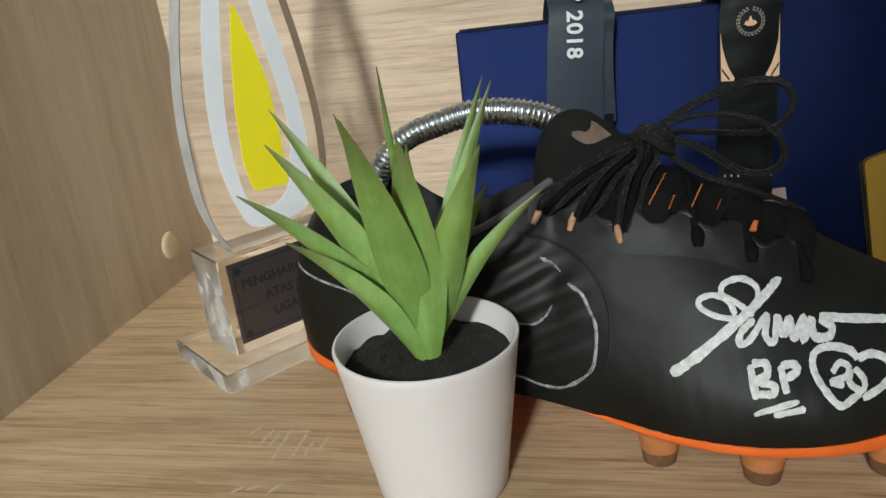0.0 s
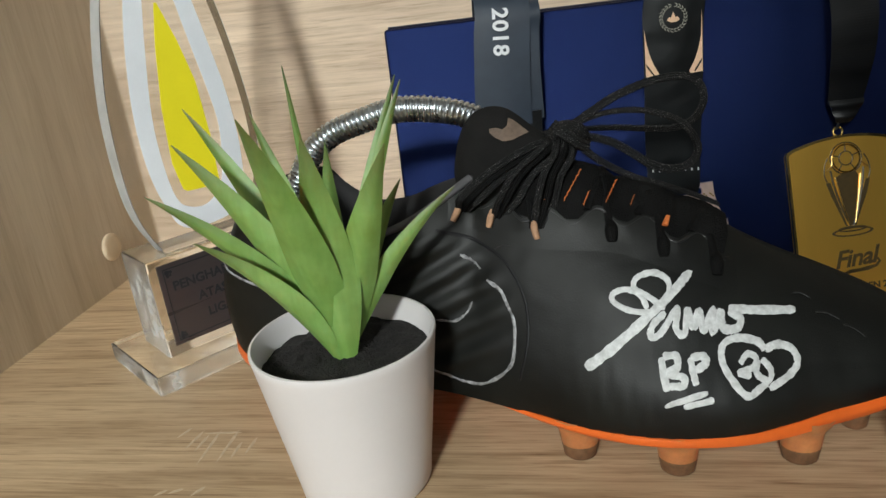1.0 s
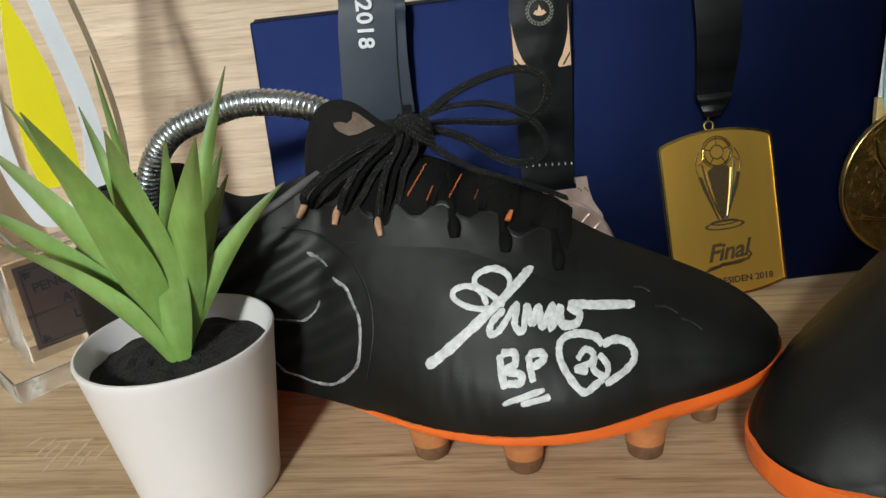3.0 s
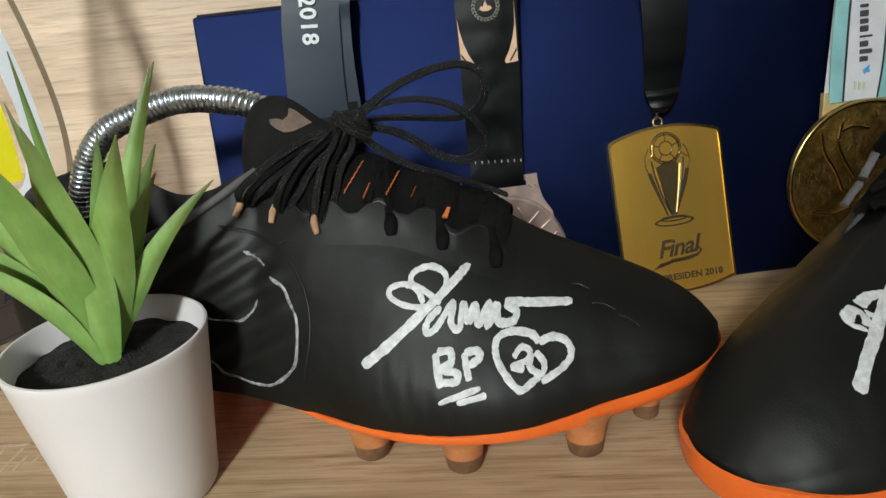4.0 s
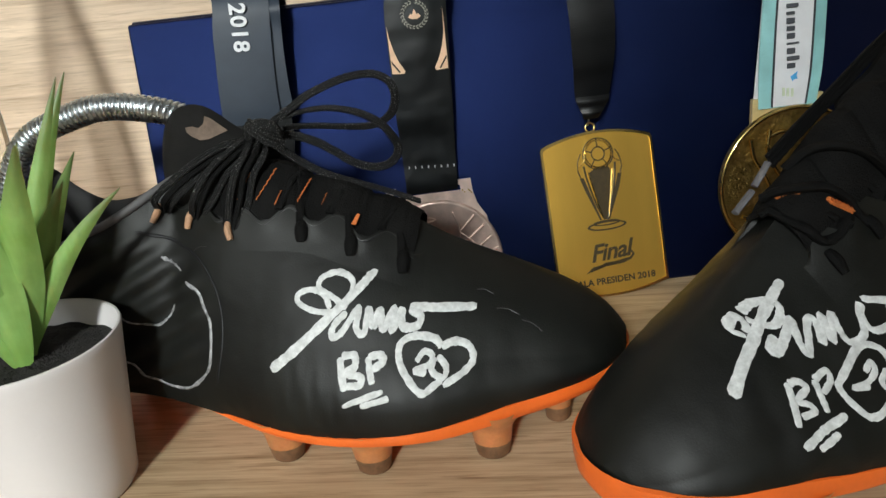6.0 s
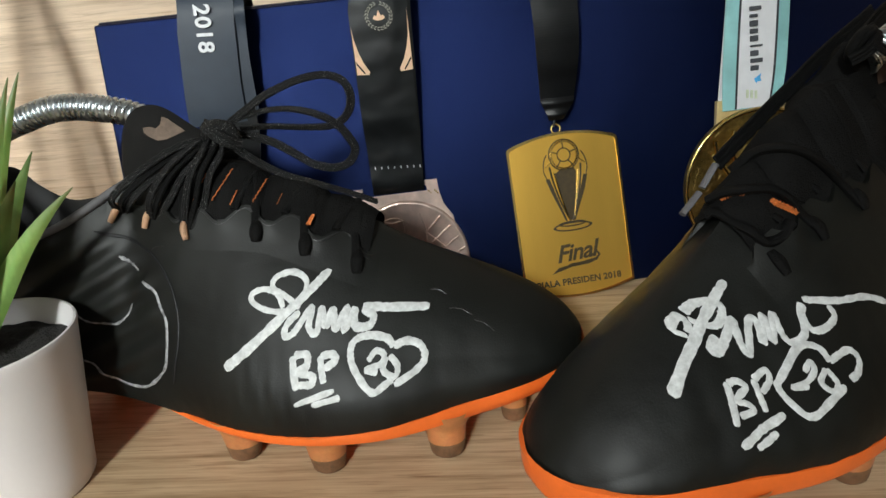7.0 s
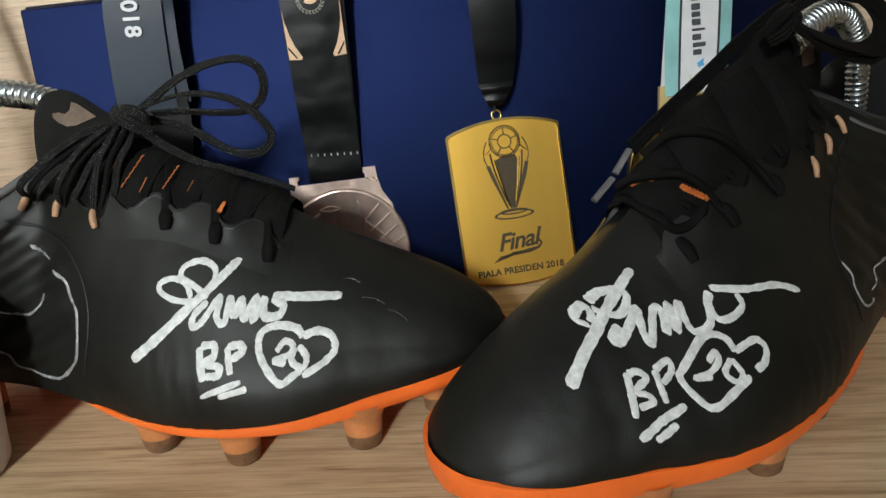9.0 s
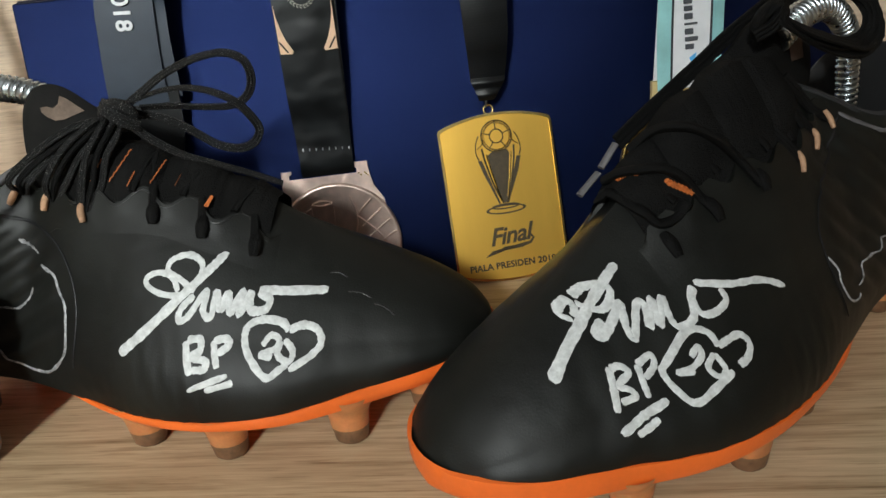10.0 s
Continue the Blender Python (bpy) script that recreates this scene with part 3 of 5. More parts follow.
    # studs
    for u, v in ((.160, .0370), (.196, .0430), (.239, .0325), (.168, -.024), (.203, -.030), (.238, -.019), (.262, .010), (.028, .016), (.028, -.016), (.072, .019), (.072, -.019)):
        z1 = curve_at(u, EDGE_U, EDGE_Z) - curve_at(u, thick_u, thick_z)
        r = 1.0 if u < .25 else .75
        def ring(z, k):
            return [loc(u + k * r * .0080 * math.cos(a), v + k * r * .0070 * math.sin(a), z) for a in (2 * math.pi * i / 20 for i in range(20))]
        bm = bmesh.new()
        rows = [[bm.verts.new(p) for p in ring(z, k)] for z, k in ((z1 + .0045, 1.5), (z1 + .0005, 1.30), (z1 - .0015, 1.12), (z1 - .004, .98), (.0062, .88))]
        grid_faces(bm, rows, True)
        bmesh.ops.recalc_face_normals(bm, faces=bm.faces[:])
        stud = part("stud", bm, STUD, boot, "translucent orange conical stud")
        # lowest part of the stud, in a darker brown
        bm = bmesh.new()
        rows = [[bm.verts.new(p) for p in ring(z, k)] for z, k in ((.0063, .885), (.003, .82), (.0008, .78), (0, .68))]
        grid_faces(bm, rows, True)
        bm.faces.new(rows[-1])
        bmesh.ops.recalc_face_normals(bm, faces=bm.faces[:])
        part("stud_tip", bm, STUD_TIP, stud, "darker brown stud tip")

    # tongue: a padded flap that stands above the collar, and the knitted strip between the lace facings
    def ridge(u):
        return top_of(u) - droop * max(0.0, (u - .185) / .104) ** 1.4

    def eye_line(u):
        return curve_at(u, [e[0] for e in eyes], [e[1] for e in eyes]) if u < eyes[5][0] else eyes[5][1] - (u - eyes[5][0]) * .45

    flap = [(.1135, .0925), (.1112, .1015), (.1130, .1125), (.1165, .1218), (.1215, .1275), (.1275, .1296), (.1335, .1290), (.1385, .1258), (.1465, .1185), (.1570, .1130), (.1600, .1070), (.1480, .1000), (.1300, .0950)]
    if side == -1:
        flap = [(u - .011, z + .002) if k < 6 else (u, z) for k, (u, z) in enumerate(flap)]
    rim = smooth_line([(u, 0, z) for u, z in flap + flap[:1]], 5)[:-1]
    heart = Vector((.1345, 0, .1095))
    bm = bmesh.new()
    for sgn in (1, -1):
        rows = []
        for k in range(1, 9):
            r = k / 8
            swell = .0062 * (1 - r ** 2.6) ** .5
            rows.append([bm.verts.new(loc(heart.x + (p.x - heart.x) * r, -.004 + sgn * swell - .22 * max(0, p.x * r + heart.x * (1 - r) - .1345), heart.z + (p.z - heart.z) * r)) for p in rim])
        grid_faces(bm, rows, True)
        bm.faces.new(rows[0])
    bmesh.ops.remove_doubles(bm, verts=bm.verts[:], dist=.00005)
    bmesh.ops.recalc_face_normals(bm, faces=bm.faces[:])
    tongue_skin = BVHTree.FromBMesh(bm)
    tongue = part("tongue", bm, suede, boot, "black padded tongue standing above the laces")
    bm = bmesh.new()
    rows = []
    for i in range(120):
        f = i / 119
        u = eyes[2][0] - .012 + (eyes[5][0] - eyes[2][0] + .016) * f
        row = []
        rib = .0026 * abs(math.sin(f * math.pi * 3.6 + .5)) ** .7 + .0004 * noise.noise(Vector((u * 700, 0, 2)))
        for lateral in (1, -1):
            side_row = []
            for k in range(8):
                z = eye_line(u) + .0035 + (ridge(u) - .0006 - eye_line(u) - .0035) * (k / 7) ** .8
                side_row.append(on_skin(u, z, (.0003 + .0012 * min(k / 2, 1)) + rib * min(k / 3, 1), lateral))
            if side == -1 and None not in side_row:
                swell = .0105 * max(0, 1 - ((u - .168) / .041) ** 2) ** .8
                side_row = [q + Vector((0, 0, swell * (k / 7) ** .6)) for k, q in enumerate(side_row)]
            row += side_row if lateral == 1 else side_row[::-1]
        if None not in row:
            rows.append([bm.verts.new(q) for q in row])
    grid_faces(bm, rows)
    bmesh.ops.recalc_face_normals(bm, faces=bm.faces[:])
    part("tongue_knit", bm, FABRIC, boot, "ribbed black knit between the lace facings")

    # worn label near the tongue's top edge
    bm = bmesh.new()
    cells = []
    label_edge = patch or ((.1285, .1222), (.1313, .1225), (.1338, .1217), (.1356, .1230), (.1359, .1256), (.1377, .1245), (.1432, .1192), (.1371, .1173), (.1338, .1172), (.1305, .1189), (.1287, .1206))
    for u, z in label_edge:
        hit = tongue_skin.ray_cast(Vector((u, -side * .12, z)), Vector((0, side, 0)))
        if hit[0] is not None:
            cells.append(bm.verts.new(hit[0] + Vector((0, -side * .0011, 0))))
    if len(cells) > 3:
        bm.faces.new(cells)
        bmesh.ops.triangulate(bm, faces=bm.faces[:])
        part("tongue_label", bm, RUST if patch else BEIGE, tongue, "faded rust tongue label" if patch else "worn beige woven tongue label")
    else:
        bm.free()

    # laces: bars across the throat, then runs up to the knot
    def lace(pts, r=.0016, flat=.6, name="lace", steps=7):
        part(name, tube_bm(smooth_line(pts, steps), r, 8, flat), LACE_PLAIN, boot)

    for i in range(2, 6):
        for swap in (1, -1):
            u0, u1 = eyes[i][0], eyes[i][0] - .0085
            pts = []
            for k in range(9):
                f = k / 8
                lateral = swap if f <= .5 else -swap
                g = min(f, 1 - f) * 2
                u = u0 + (u1 - u0) * f
                low = eye_line(u) + (.0055 if f > .5 or swap < 0 or side == -1 else 0)
                z = low + (ridge(u) - .0008 - low) * g ** .8
                q = on_skin(u, z, .0018 + .0008 * g + (.0010 if swap < 0 else 0), lateral)
                if q is not None:
                    pts.append(q)
            if len(pts) > 3:
                lace(pts, .0016 if side == 1 else .0020, .5)
    def flat_lace(pts, width=.0038, thick=.0010, twist=(0, 0), name="lace", steps=8, stuff=None):
        """A flat woven lace with three ribs; twist gives its turn in degrees at both ends."""
        line = smooth_line(pts, steps)
        out = Vector((0, -side, .35)).normalized()
        bm, rows, n = bmesh.new(), [], len(line)
        for i, p in enumerate(line):
            f = i / (n - 1)
            d = (line[min(i + 1, n - 1)] - line[max(i - 1, 0)]).normalized()
            w = d.cross(out).normalized()
            up = w.cross(d)
            a = radians(twist[0] + (twist[1] - twist[0]) * f)
            w, up = w * math.cos(a) + up * math.sin(a), up * math.cos(a) - w * math.sin(a)
            weave = 1 + .06 * math.sin(i * 2.4)
            cut = [(x, .55 + .45 * abs(math.cos(1.5 * math.pi * x))) for x in (-.96, -.8, -.667, -.45, -.333, -.15, 0, .15, .333, .45, .667, .8, .96)]
            ring = [p + w * (width / 2 * x * weave) + up * (thick / 2 * h) for x, h in cut] + [p + w * (width / 2 * x) - up * (thick / 2 * h) for x, h in cut[::-1]]
            rows.append([bm.verts.new(q) for q in ring])
        grid_faces(bm, rows, True)
        bm.faces.new(rows[0]), bm.faces.new(rows[-1])
        bmesh.ops.recalc_face_normals(bm, faces=bm.faces[:])
        part(name, bm, stuff or cord, boot)

    hub = knot_at or (.158, -.003, .117)
    knot = loc(*hub)
    pull = (hub[0] - .159, hub[2] - .1175)
    runs = (((.119, .1000, .0170), (.131, .1088, .0125), (.146, .1160, .0085)), ((.133, .0985, .0165), (.1395, .1078, .0125), (.149, .1150, .0085)), ((.147, .0965, .0165), (.150, .1065, .0130), (.1545, .1140, .0085)))
    for i, run in enumerate(runs):
        for lateral in (1, -1):
            e = on_skin(eyes[i][0], eyes[i][1], .0012, lateral)
            if side == -1:
                u, z = eyes[i]
                climb = [on_skin(u + du, z + (ridge(u + du) - z) * g, lift, lateral) for du, g, lift in ((.005, .3, .0022), (.011, .62, .0034), (.017, .88, .0050))]
                flat_lace([e] + [q for q in climb if q is not None], .0042, .0014, (rng.uniform(-15, 15), rng.uniform(0, 30)))
                continue
            for n, shift in enumerate((0.0, .0034, .0066)[:3 if lateral == 1 else 1]):
                wob = rng.uniform(-.0006, .0006)
                flat_lace([e + Vector((shift * .5, 0, 0))] + [loc(u + shift + wob + pull[0] * (k + 1) / 4, lateral * v - .0012 * n * lateral, z - shift * .25 + pull[1] * (k + 1) / 4) for k, (u, z, v) in enumerate(run)] + [knot + Vector((rng.uniform(-.004, -.001), 0, rng.uniform(-.002, .002)))], .0027, .0012, (rng.uniform(-25, 25), rng.uniform(10, 60)), stuff=LACE_PLAIN if n == 1 else None)
    for pts, twist in bow:
        flat_lace([loc(*p) for p in pts], .0033 if side == 1 else .0056, .0012, twist, "lace_loop")
    for r, dv, tip, wide in ((.0062, .0030, .3, .0026), (.0050, .0048, -.5, .0024), (.0036, .0020, 1.2, .0022)):
        ring = [loc(hub[0] + .0004 + r * math.cos(a), hub[1] + dv + .0020 * math.sin(a + tip), hub[2] + r * math.sin(a) * .78) for a in (2 * math.pi * k / 20 for k in range(20))]
        part("lace_knot", tube_bm(ring, wide * .72, 10, closed=True), cord, boot)
    flat_lace([loc(hub[0] + a, hub[1] + v, hub[2] + z) for a, v, z in ((-.0050, .0040, .0048), (-.0010, .0078, .0030), (.0040, .0078, -.0010), (.0078, .0040, -.0042))], .0046, .0020, (0, 20), "lace_knot")

    # webbing loops at the eyelets
    for i, (u, z) in enumerate(eyes):
        tilt = (-.0016, -.0012, .0010, .0004, .0004, .0004)[i] if side == 1 else (.0004, .0020, .0014, .0002, .0002, .0002)[i]
        pts = [on_skin(u, z + .0022, .0018), on_skin(u + tilt * .6, z - .0004, .0024), on_skin(u + tilt * 1.5, z - .0034, .0016)]
        if i < 3:
            part("eyelet_loop", tube_bm(smooth_line(pts, 5), lambda f: (.0011 + .0003 * math.sin(f * 3.14)) * (1 if side == 1 else .75), 8), TAN, boot, "tan webbing eyelet loop")
        else:
            part("eyelet_loop", tube_bm(smooth_line(pts, 5), lambda f: .0012 + .0012 * math.sin(.3 + 2.5 * f), 10, .6), LACE_PLAIN, boot, "black lace end at an eyelet")
    for u0, z0, u1, z1, w in stitches:
        a, b = on_skin(u0, z0, .0040), on_skin(u1, min(z1, ridge(u1) - .002), .0046)
        if a and b:
            part("orange_stitching", tube_bm([a.lerp(b, k / 12) + Vector(((.00005 + w * .08) * (-1) ** k, 0, -(.00003 + w * .08) * (-1) ** k)) for k in range(13)], w * .22, 6), ORANGE_THREAD, tongue, "orange zigzag thread")
    if side == 1:
        a, b = on_skin(.1918, .0832, .0034), on_skin(.1930, .0856, .0036)
        part("orange_tab", tube_bm([a, a.lerp(b, .5), b], lambda f: .0012 - .0004 * f, 6, .5), ORANGE_THREAD, tongue, "small orange tongue tab")

    # outline on the heel's flank, worn white
    sweep = ((.090, .0400), (.0976, .0345), (.1097, .0290), (.1190, .0278), (.1260, .0298), (.1350, .0375), (.1375, .0445), (.1376, .0545), (.134, .0622), (.1315, .0656), (.1270, .0685))
    if side == -1:
        sweep = ((.1502, .0553), (.1470, .0502), (.1480, .0466), (.1455, .0410), (.1405, .0374), (.1340, .0372))
        band("flank_outline", ((.1347, .0405), (.1281, .0429), (.1256, .0454), (.1115, .0438), (.1071, .0467), (.1012, .0466), (.085, .048)), .0008, PIPING, boot, .0006, "worn white curved outline on the flank", .35)
    band("flank_outline", sweep, .0012 if side == 1 else .0008, PIPING, boot, .0006, "worn white curved outline on the flank", .35)
    if side == 1:
        band("flank_outline", ((.006, .0715), (.02, .0675), (.034, .064), (.05, .0575), (.066, .0505)), .0011, PIPING, boot, .0006, "worn white curved outline on the flank", .4)
        band("flank_outline", ((.090, .0560), (.1000, .0532), (.1067, .0518), (.1129, .0520), (.1180, .0553), (.1205, .0600)), .0008, PIPING, boot, .0006, "worn white curved outline on the flank", .5)
        band("flank_outline", ((.1160, .0767), (.1210, .0747), (.1240, .0715)), .0008, PIPING, boot, .0006, "worn white scuff on the flank", .7)

    # creases painted as lighter lines, for the light they catch
    for u, z, du, dz in ((.243, .0545, .008, -.003), (.252, .0500, .007, -.004), (.236, .0600, .006, -.002), (.130, .0790, .006, .0015)) if side == 1 else ():
        band("scuff", ((u, z), (u + du * .5, z + dz * .5 + .0006), (u + du, z + dz)), .0004, FACING_EDGE, boot, .0003, "crease in the leather, drawn as its light line", .6)
    for pts, width in marks:
        width = width if not isinstance(width, float) else width * (1.12 if side == 1 else .9)
        band("marker_stroke", pts, width, MARKER, boot, .0003, "white paint-marker stroke", .15)

    return boot


def shoe_spring(at, pts, label, size=1.0, taper=0.0):
    """A coiled steel shoe tree whose bowed spring runs from the tongue down into the heel."""
    tree = thing("shoe_tree", at, label, "shoe tree", "sprung shoe trees")
    line = smooth_line(pts, 40)
    steps = [(b - a).length for a, b in zip(line, line[1:])]
    pitch, total, wire, cores = .0023, sum(steps), [], []
    turns = total / pitch
    count, k, done = int(turns * 16), 0, 0.0
    for i in range(count + 1):
        want = total * i / count
        while k < len(steps) - 1 and done + steps[k] < want:
            done += steps[k]
            k += 1
        p = line[k].lerp(line[k + 1], min(max((want - done) / steps[k], 0), 1))
        d = (line[k + 1] - line[k]).normalized()
        s = Vector((0, 1, 0))
        w = d.cross(s).normalized()
        a = 2 * math.pi * i / 16
        cores.append(p.copy())
        wire.append(p + (s * math.cos(a) + w * math.sin(a)) * .0043 * size * (1 - taper * i / count))
    bm = bmesh.new()
    rows = []
    for i, p in enumerate(wire):
        d = (wire[min(i + 1, count)] - wire[max(i - 1, 0)]).normalized()
        n = (p - cores[i]).normalized()
        b = d.cross(n).normalized()
        rows.append([bm.verts.new(p + (n * math.cos(a) + b * math.sin(a)) * .00100 * size * (1 - taper * i / count)) for a in (2 * math.pi * k / 8 for k in range(8))])
    grid_faces(bm, rows, True)
    bmesh.ops.recalc_face_normals(bm, faces=bm.faces[:])
    part("spring", bm, STEEL, tree, "bright coiled steel spring")
    part("spring_core", tube_bm(line, lambda f: .0045 * size * (1 - taper * f), 16, up=(0, 1, 0)), STEEL, tree, "steel core between the coils")
    end = line[-1]
    part("heel_knob", tube_bm([end + Vector((0, 0, .004)), end, end - Vector((0, 0, .02)), end - Vector((0, 0, .034))], lambda f: .008 + .006 * f, 16), LINING, tree, "dark plastic heel knob")
    return tree


# heavy pen strokes on the flanks: a flourish, two initials with two dashes below, and a heart with a number
MARKS_A = [
    (((.2036, .0728), (.2000, .0700), (.1966, .0672), (.1863, .0594), (.1744, .0502), (.1646, .0432)), (.0026, .0034)),
    (((.1921, .0614), (.187, .0649), (.1819, .0677), (.1827, .0707), (.1885, .0718), (.1933, .0692), (.1934, .0651), (.1902, .0617), (.1853, .0607), (.1792, .0616), (.1745, .064), (.1745, .0664), (.1788, .0675), (.1836, .0659), (.1862, .0618)), .00165),
    (((.1922, .0604), (.188, .057), (.1872, .0534), (.1904, .0544), (.1942, .059), (.1963, .061), (.1957, .0556), (.1985, .0538), (.1997, .0606), (.2015, .0548)), .0020),
    (((.2015, .0548), (.2036, .0595), (.2049, .0543), (.2083, .0596), (.2079, .0535), (.2107, .0586), (.2113, .0546), (.2141, .0535), (.2169, .0541), (.2172, .0565), (.2135, .0586)), .0022),
    (((.2136, .0593), (.2225, .0577), (.2363, .0559)), .0020),
]
MARKS_A += [
    (((.1905, .0476), (.1912, .0430), (.1923, .0378)), .0022),
    (((.191, .0478), (.1954, .0478), (.1957, .0447), (.1926, .043), (.1975, .0419), (.1977, .0396), (.193, .0391)), .0021),
    (((.2002, .0471), (.2010, .0430), (.2019, .0394)), .0020),
    (((.2002, .0471), (.2043, .0472), (.2053, .0454), (.2018, .0434)), .0021),
    (((.1915, .0329), (.1984, .0352), (.2056, .0372)), .0017),
    (((.1976, .0329), (.2031, .034), (.2075, .035)), .0018),
    (((.225, .0471), (.2223, .0497), (.2161, .0511), (.2114, .05), (.2105, .0462), (.2125, .0417), (.2181, .0354), (.2222, .0368), (.2251, .0384)), .0020),
    (((.225, .0471), (.2293, .0479), (.234, .0461), (.2355, .0421), (.2321, .0391), (.2256, .0365)), .0020),
    (((.2165, .044), (.219, .0465), (.2218, .0452), (.2209, .0428), (.2162, .0418), (.22, .0407)), .0017),
    (((.2227, .0445), (.2218, .0411), (.2256, .0387), (.2265, .0413), (.2237, .0448)), .0017),
]
MARKS_B = [
    (((0.2218, 0.0691), (0.2294, 0.0648), (0.2392, 0.059), (0.2489, 0.0529), (0.257, 0.0472)), (.0014, .0024)),
    (((0.2421, 0.0586), (0.2439, 0.0597), (0.2424, 0.0612), (0.2395, 0.0624), (0.2395, 0.0608), (0.2413, 0.0591)), 0.0016),
    (((0.2378, 0.0631), (0.2334, 0.0648), (0.2284, 0.0651), (0.2288, 0.063), (0.233, 0.0602), (0.2362, 0.0605), (0.2383, 0.0618)), 0.0017),
    (((0.2357, 0.058), (0.2396, 0.0555), (0.2382, 0.0547), (0.2331, 0.0578), (0.2284, 0.061), (0.231, 0.0564), (0.231, 0.0534), (0.2248, 0.0601), (0.2222, 0.0604)), 0.0020),
    (((0.2222, 0.0604), (0.2255, 0.0551), (0.2201, 0.061), (0.2226, 0.0551), (0.2173, 0.061), (0.2188, 0.0564), (0.2178, 0.054), (0.2126, 0.0553), (0.2096, 0.0607), (0.2077, 0.0621)), 0.0020),
    (((0.2077, 0.0621), (0.21, 0.0592), (0.2097, 0.0557), (0.2053, 0.0557), (0.201, 0.0577), (0.2008, 0.0606)), 0.0020),
    (((0.2069, 0.0631), (0.1971, 0.0611), (0.1865, 0.0597), (0.1781, 0.0558)), 0.0021),
]
MARKS_B += [
    (((0.242, 0.0485), (0.2439, 0.0435), (0.2456, 0.0384)), 0.0023),
    (((0.2418, 0.0482), (0.239, 0.0483), (0.2379, 0.0465), (0.2422, 0.0443), (0.2396, 0.0428), (0.2393, 0.041), (0.2435, 0.0405)), 0.0019),
    (((0.2347, 0.048), (0.2355, 0.0442), (0.236, 0.0402)), 0.0020),
    (((0.2347, 0.048), (0.2299, 0.0494), (0.2303, 0.0471), (0.2345, 0.0447)), 0.0018),
    (((0.2472, 0.0335), (0.2393, 0.0366), (0.2316, 0.0389)), 0.0022),
    (((0.2433, 0.0325), (0.2395, 0.0337), (0.2362, 0.0353)), 0.0020),
    (((0.2105, 0.0478), (0.2111, 0.0512), (0.2145, 0.0529), (0.2192, 0.0518), (0.2269, 0.0471), (0.2292, 0.0449), (0.2278, 0.0403), (0.2251, 0.037), (0.2185, 0.0386), (0.2103, 0.0416)), 0.0021),
    (((0.2105, 0.0478), (0.2067, 0.0487), (0.2025, 0.0491), (0.2008, 0.0465), (0.2036, 0.0436), (0.2074, 0.0424)), 0.0021),
    (((0.2196, 0.047), (0.2161, 0.0489), (0.2166, 0.0465), (0.2208, 0.0446), (0.2254, 0.0443), (0.2205, 0.0437)), 0.0018),
    (((0.2128, 0.0464), (0.2164, 0.0436), (0.2145, 0.041), (0.212, 0.0426), (0.2126, 0.0464)), 0.0018),
]

BOW_A = ((((0.1577, -0.0043, 0.1188), (0.1670, -0.0062, 0.1245), (0.1746, -0.0069, 0.1290), (0.1843, -0.0079, 0.1328), (0.1925, -0.0087, 0.1347), (0.2003, -0.0094, 0.1348), (0.2059, -0.0100, 0.1318), (0.2077, -0.0101, 0.1265), (0.2061, -0.0105, 0.1210), (0.2021, -0.0106, 0.1173), (0.1962, -0.0100, 0.1157), (0.1861, -0.0090, 0.1163), (0.1748, -0.0079, 0.1176), (0.1638, -0.0060, 0.1181)), (10, 70)),
         (((0.1590, -0.0046, 0.1196), (0.1662, -0.0066, 0.1221), (0.1733, -0.0077, 0.1236), (0.1823, -0.0080, 0.1238), (0.1899, -0.0080, 0.1224), (0.1963, -0.0082, 0.1199), (0.2013, -0.0090, 0.1162), (0.2045, -0.0105, 0.1112), (0.2058, -0.0124, 0.1057), (0.2028, -0.0120, 0.1008), (0.1966, -0.0111, 0.0992), (0.1889, -0.0100, 0.1015), (0.1817, -0.0089, 0.1068), (0.1756, -0.0080, 0.1110), (0.1692, -0.0071, 0.1138), (0.1609, -0.0061, 0.1160)), (65, 5)),
         (((0.1600, 0.0010, 0.1160), (0.1680, 0.0010, 0.1085), (0.1800, 0.0010, 0.1012), (0.1920, -0.0010, 0.0962), (0.2030, -0.0040, 0.0912), (0.2130, -0.0080, 0.0855)), (40, 70)))
STITCH_A = ((.1497, .0945, .1531, .102, .0008), (.1566, .0938, .1618, .104, .0010), (.1635, .0918, .1652, .0955, .0008), (.1712, .0918, .1747, .0995, .0010), (.1800, .0900, .1812, .0925, .0005))
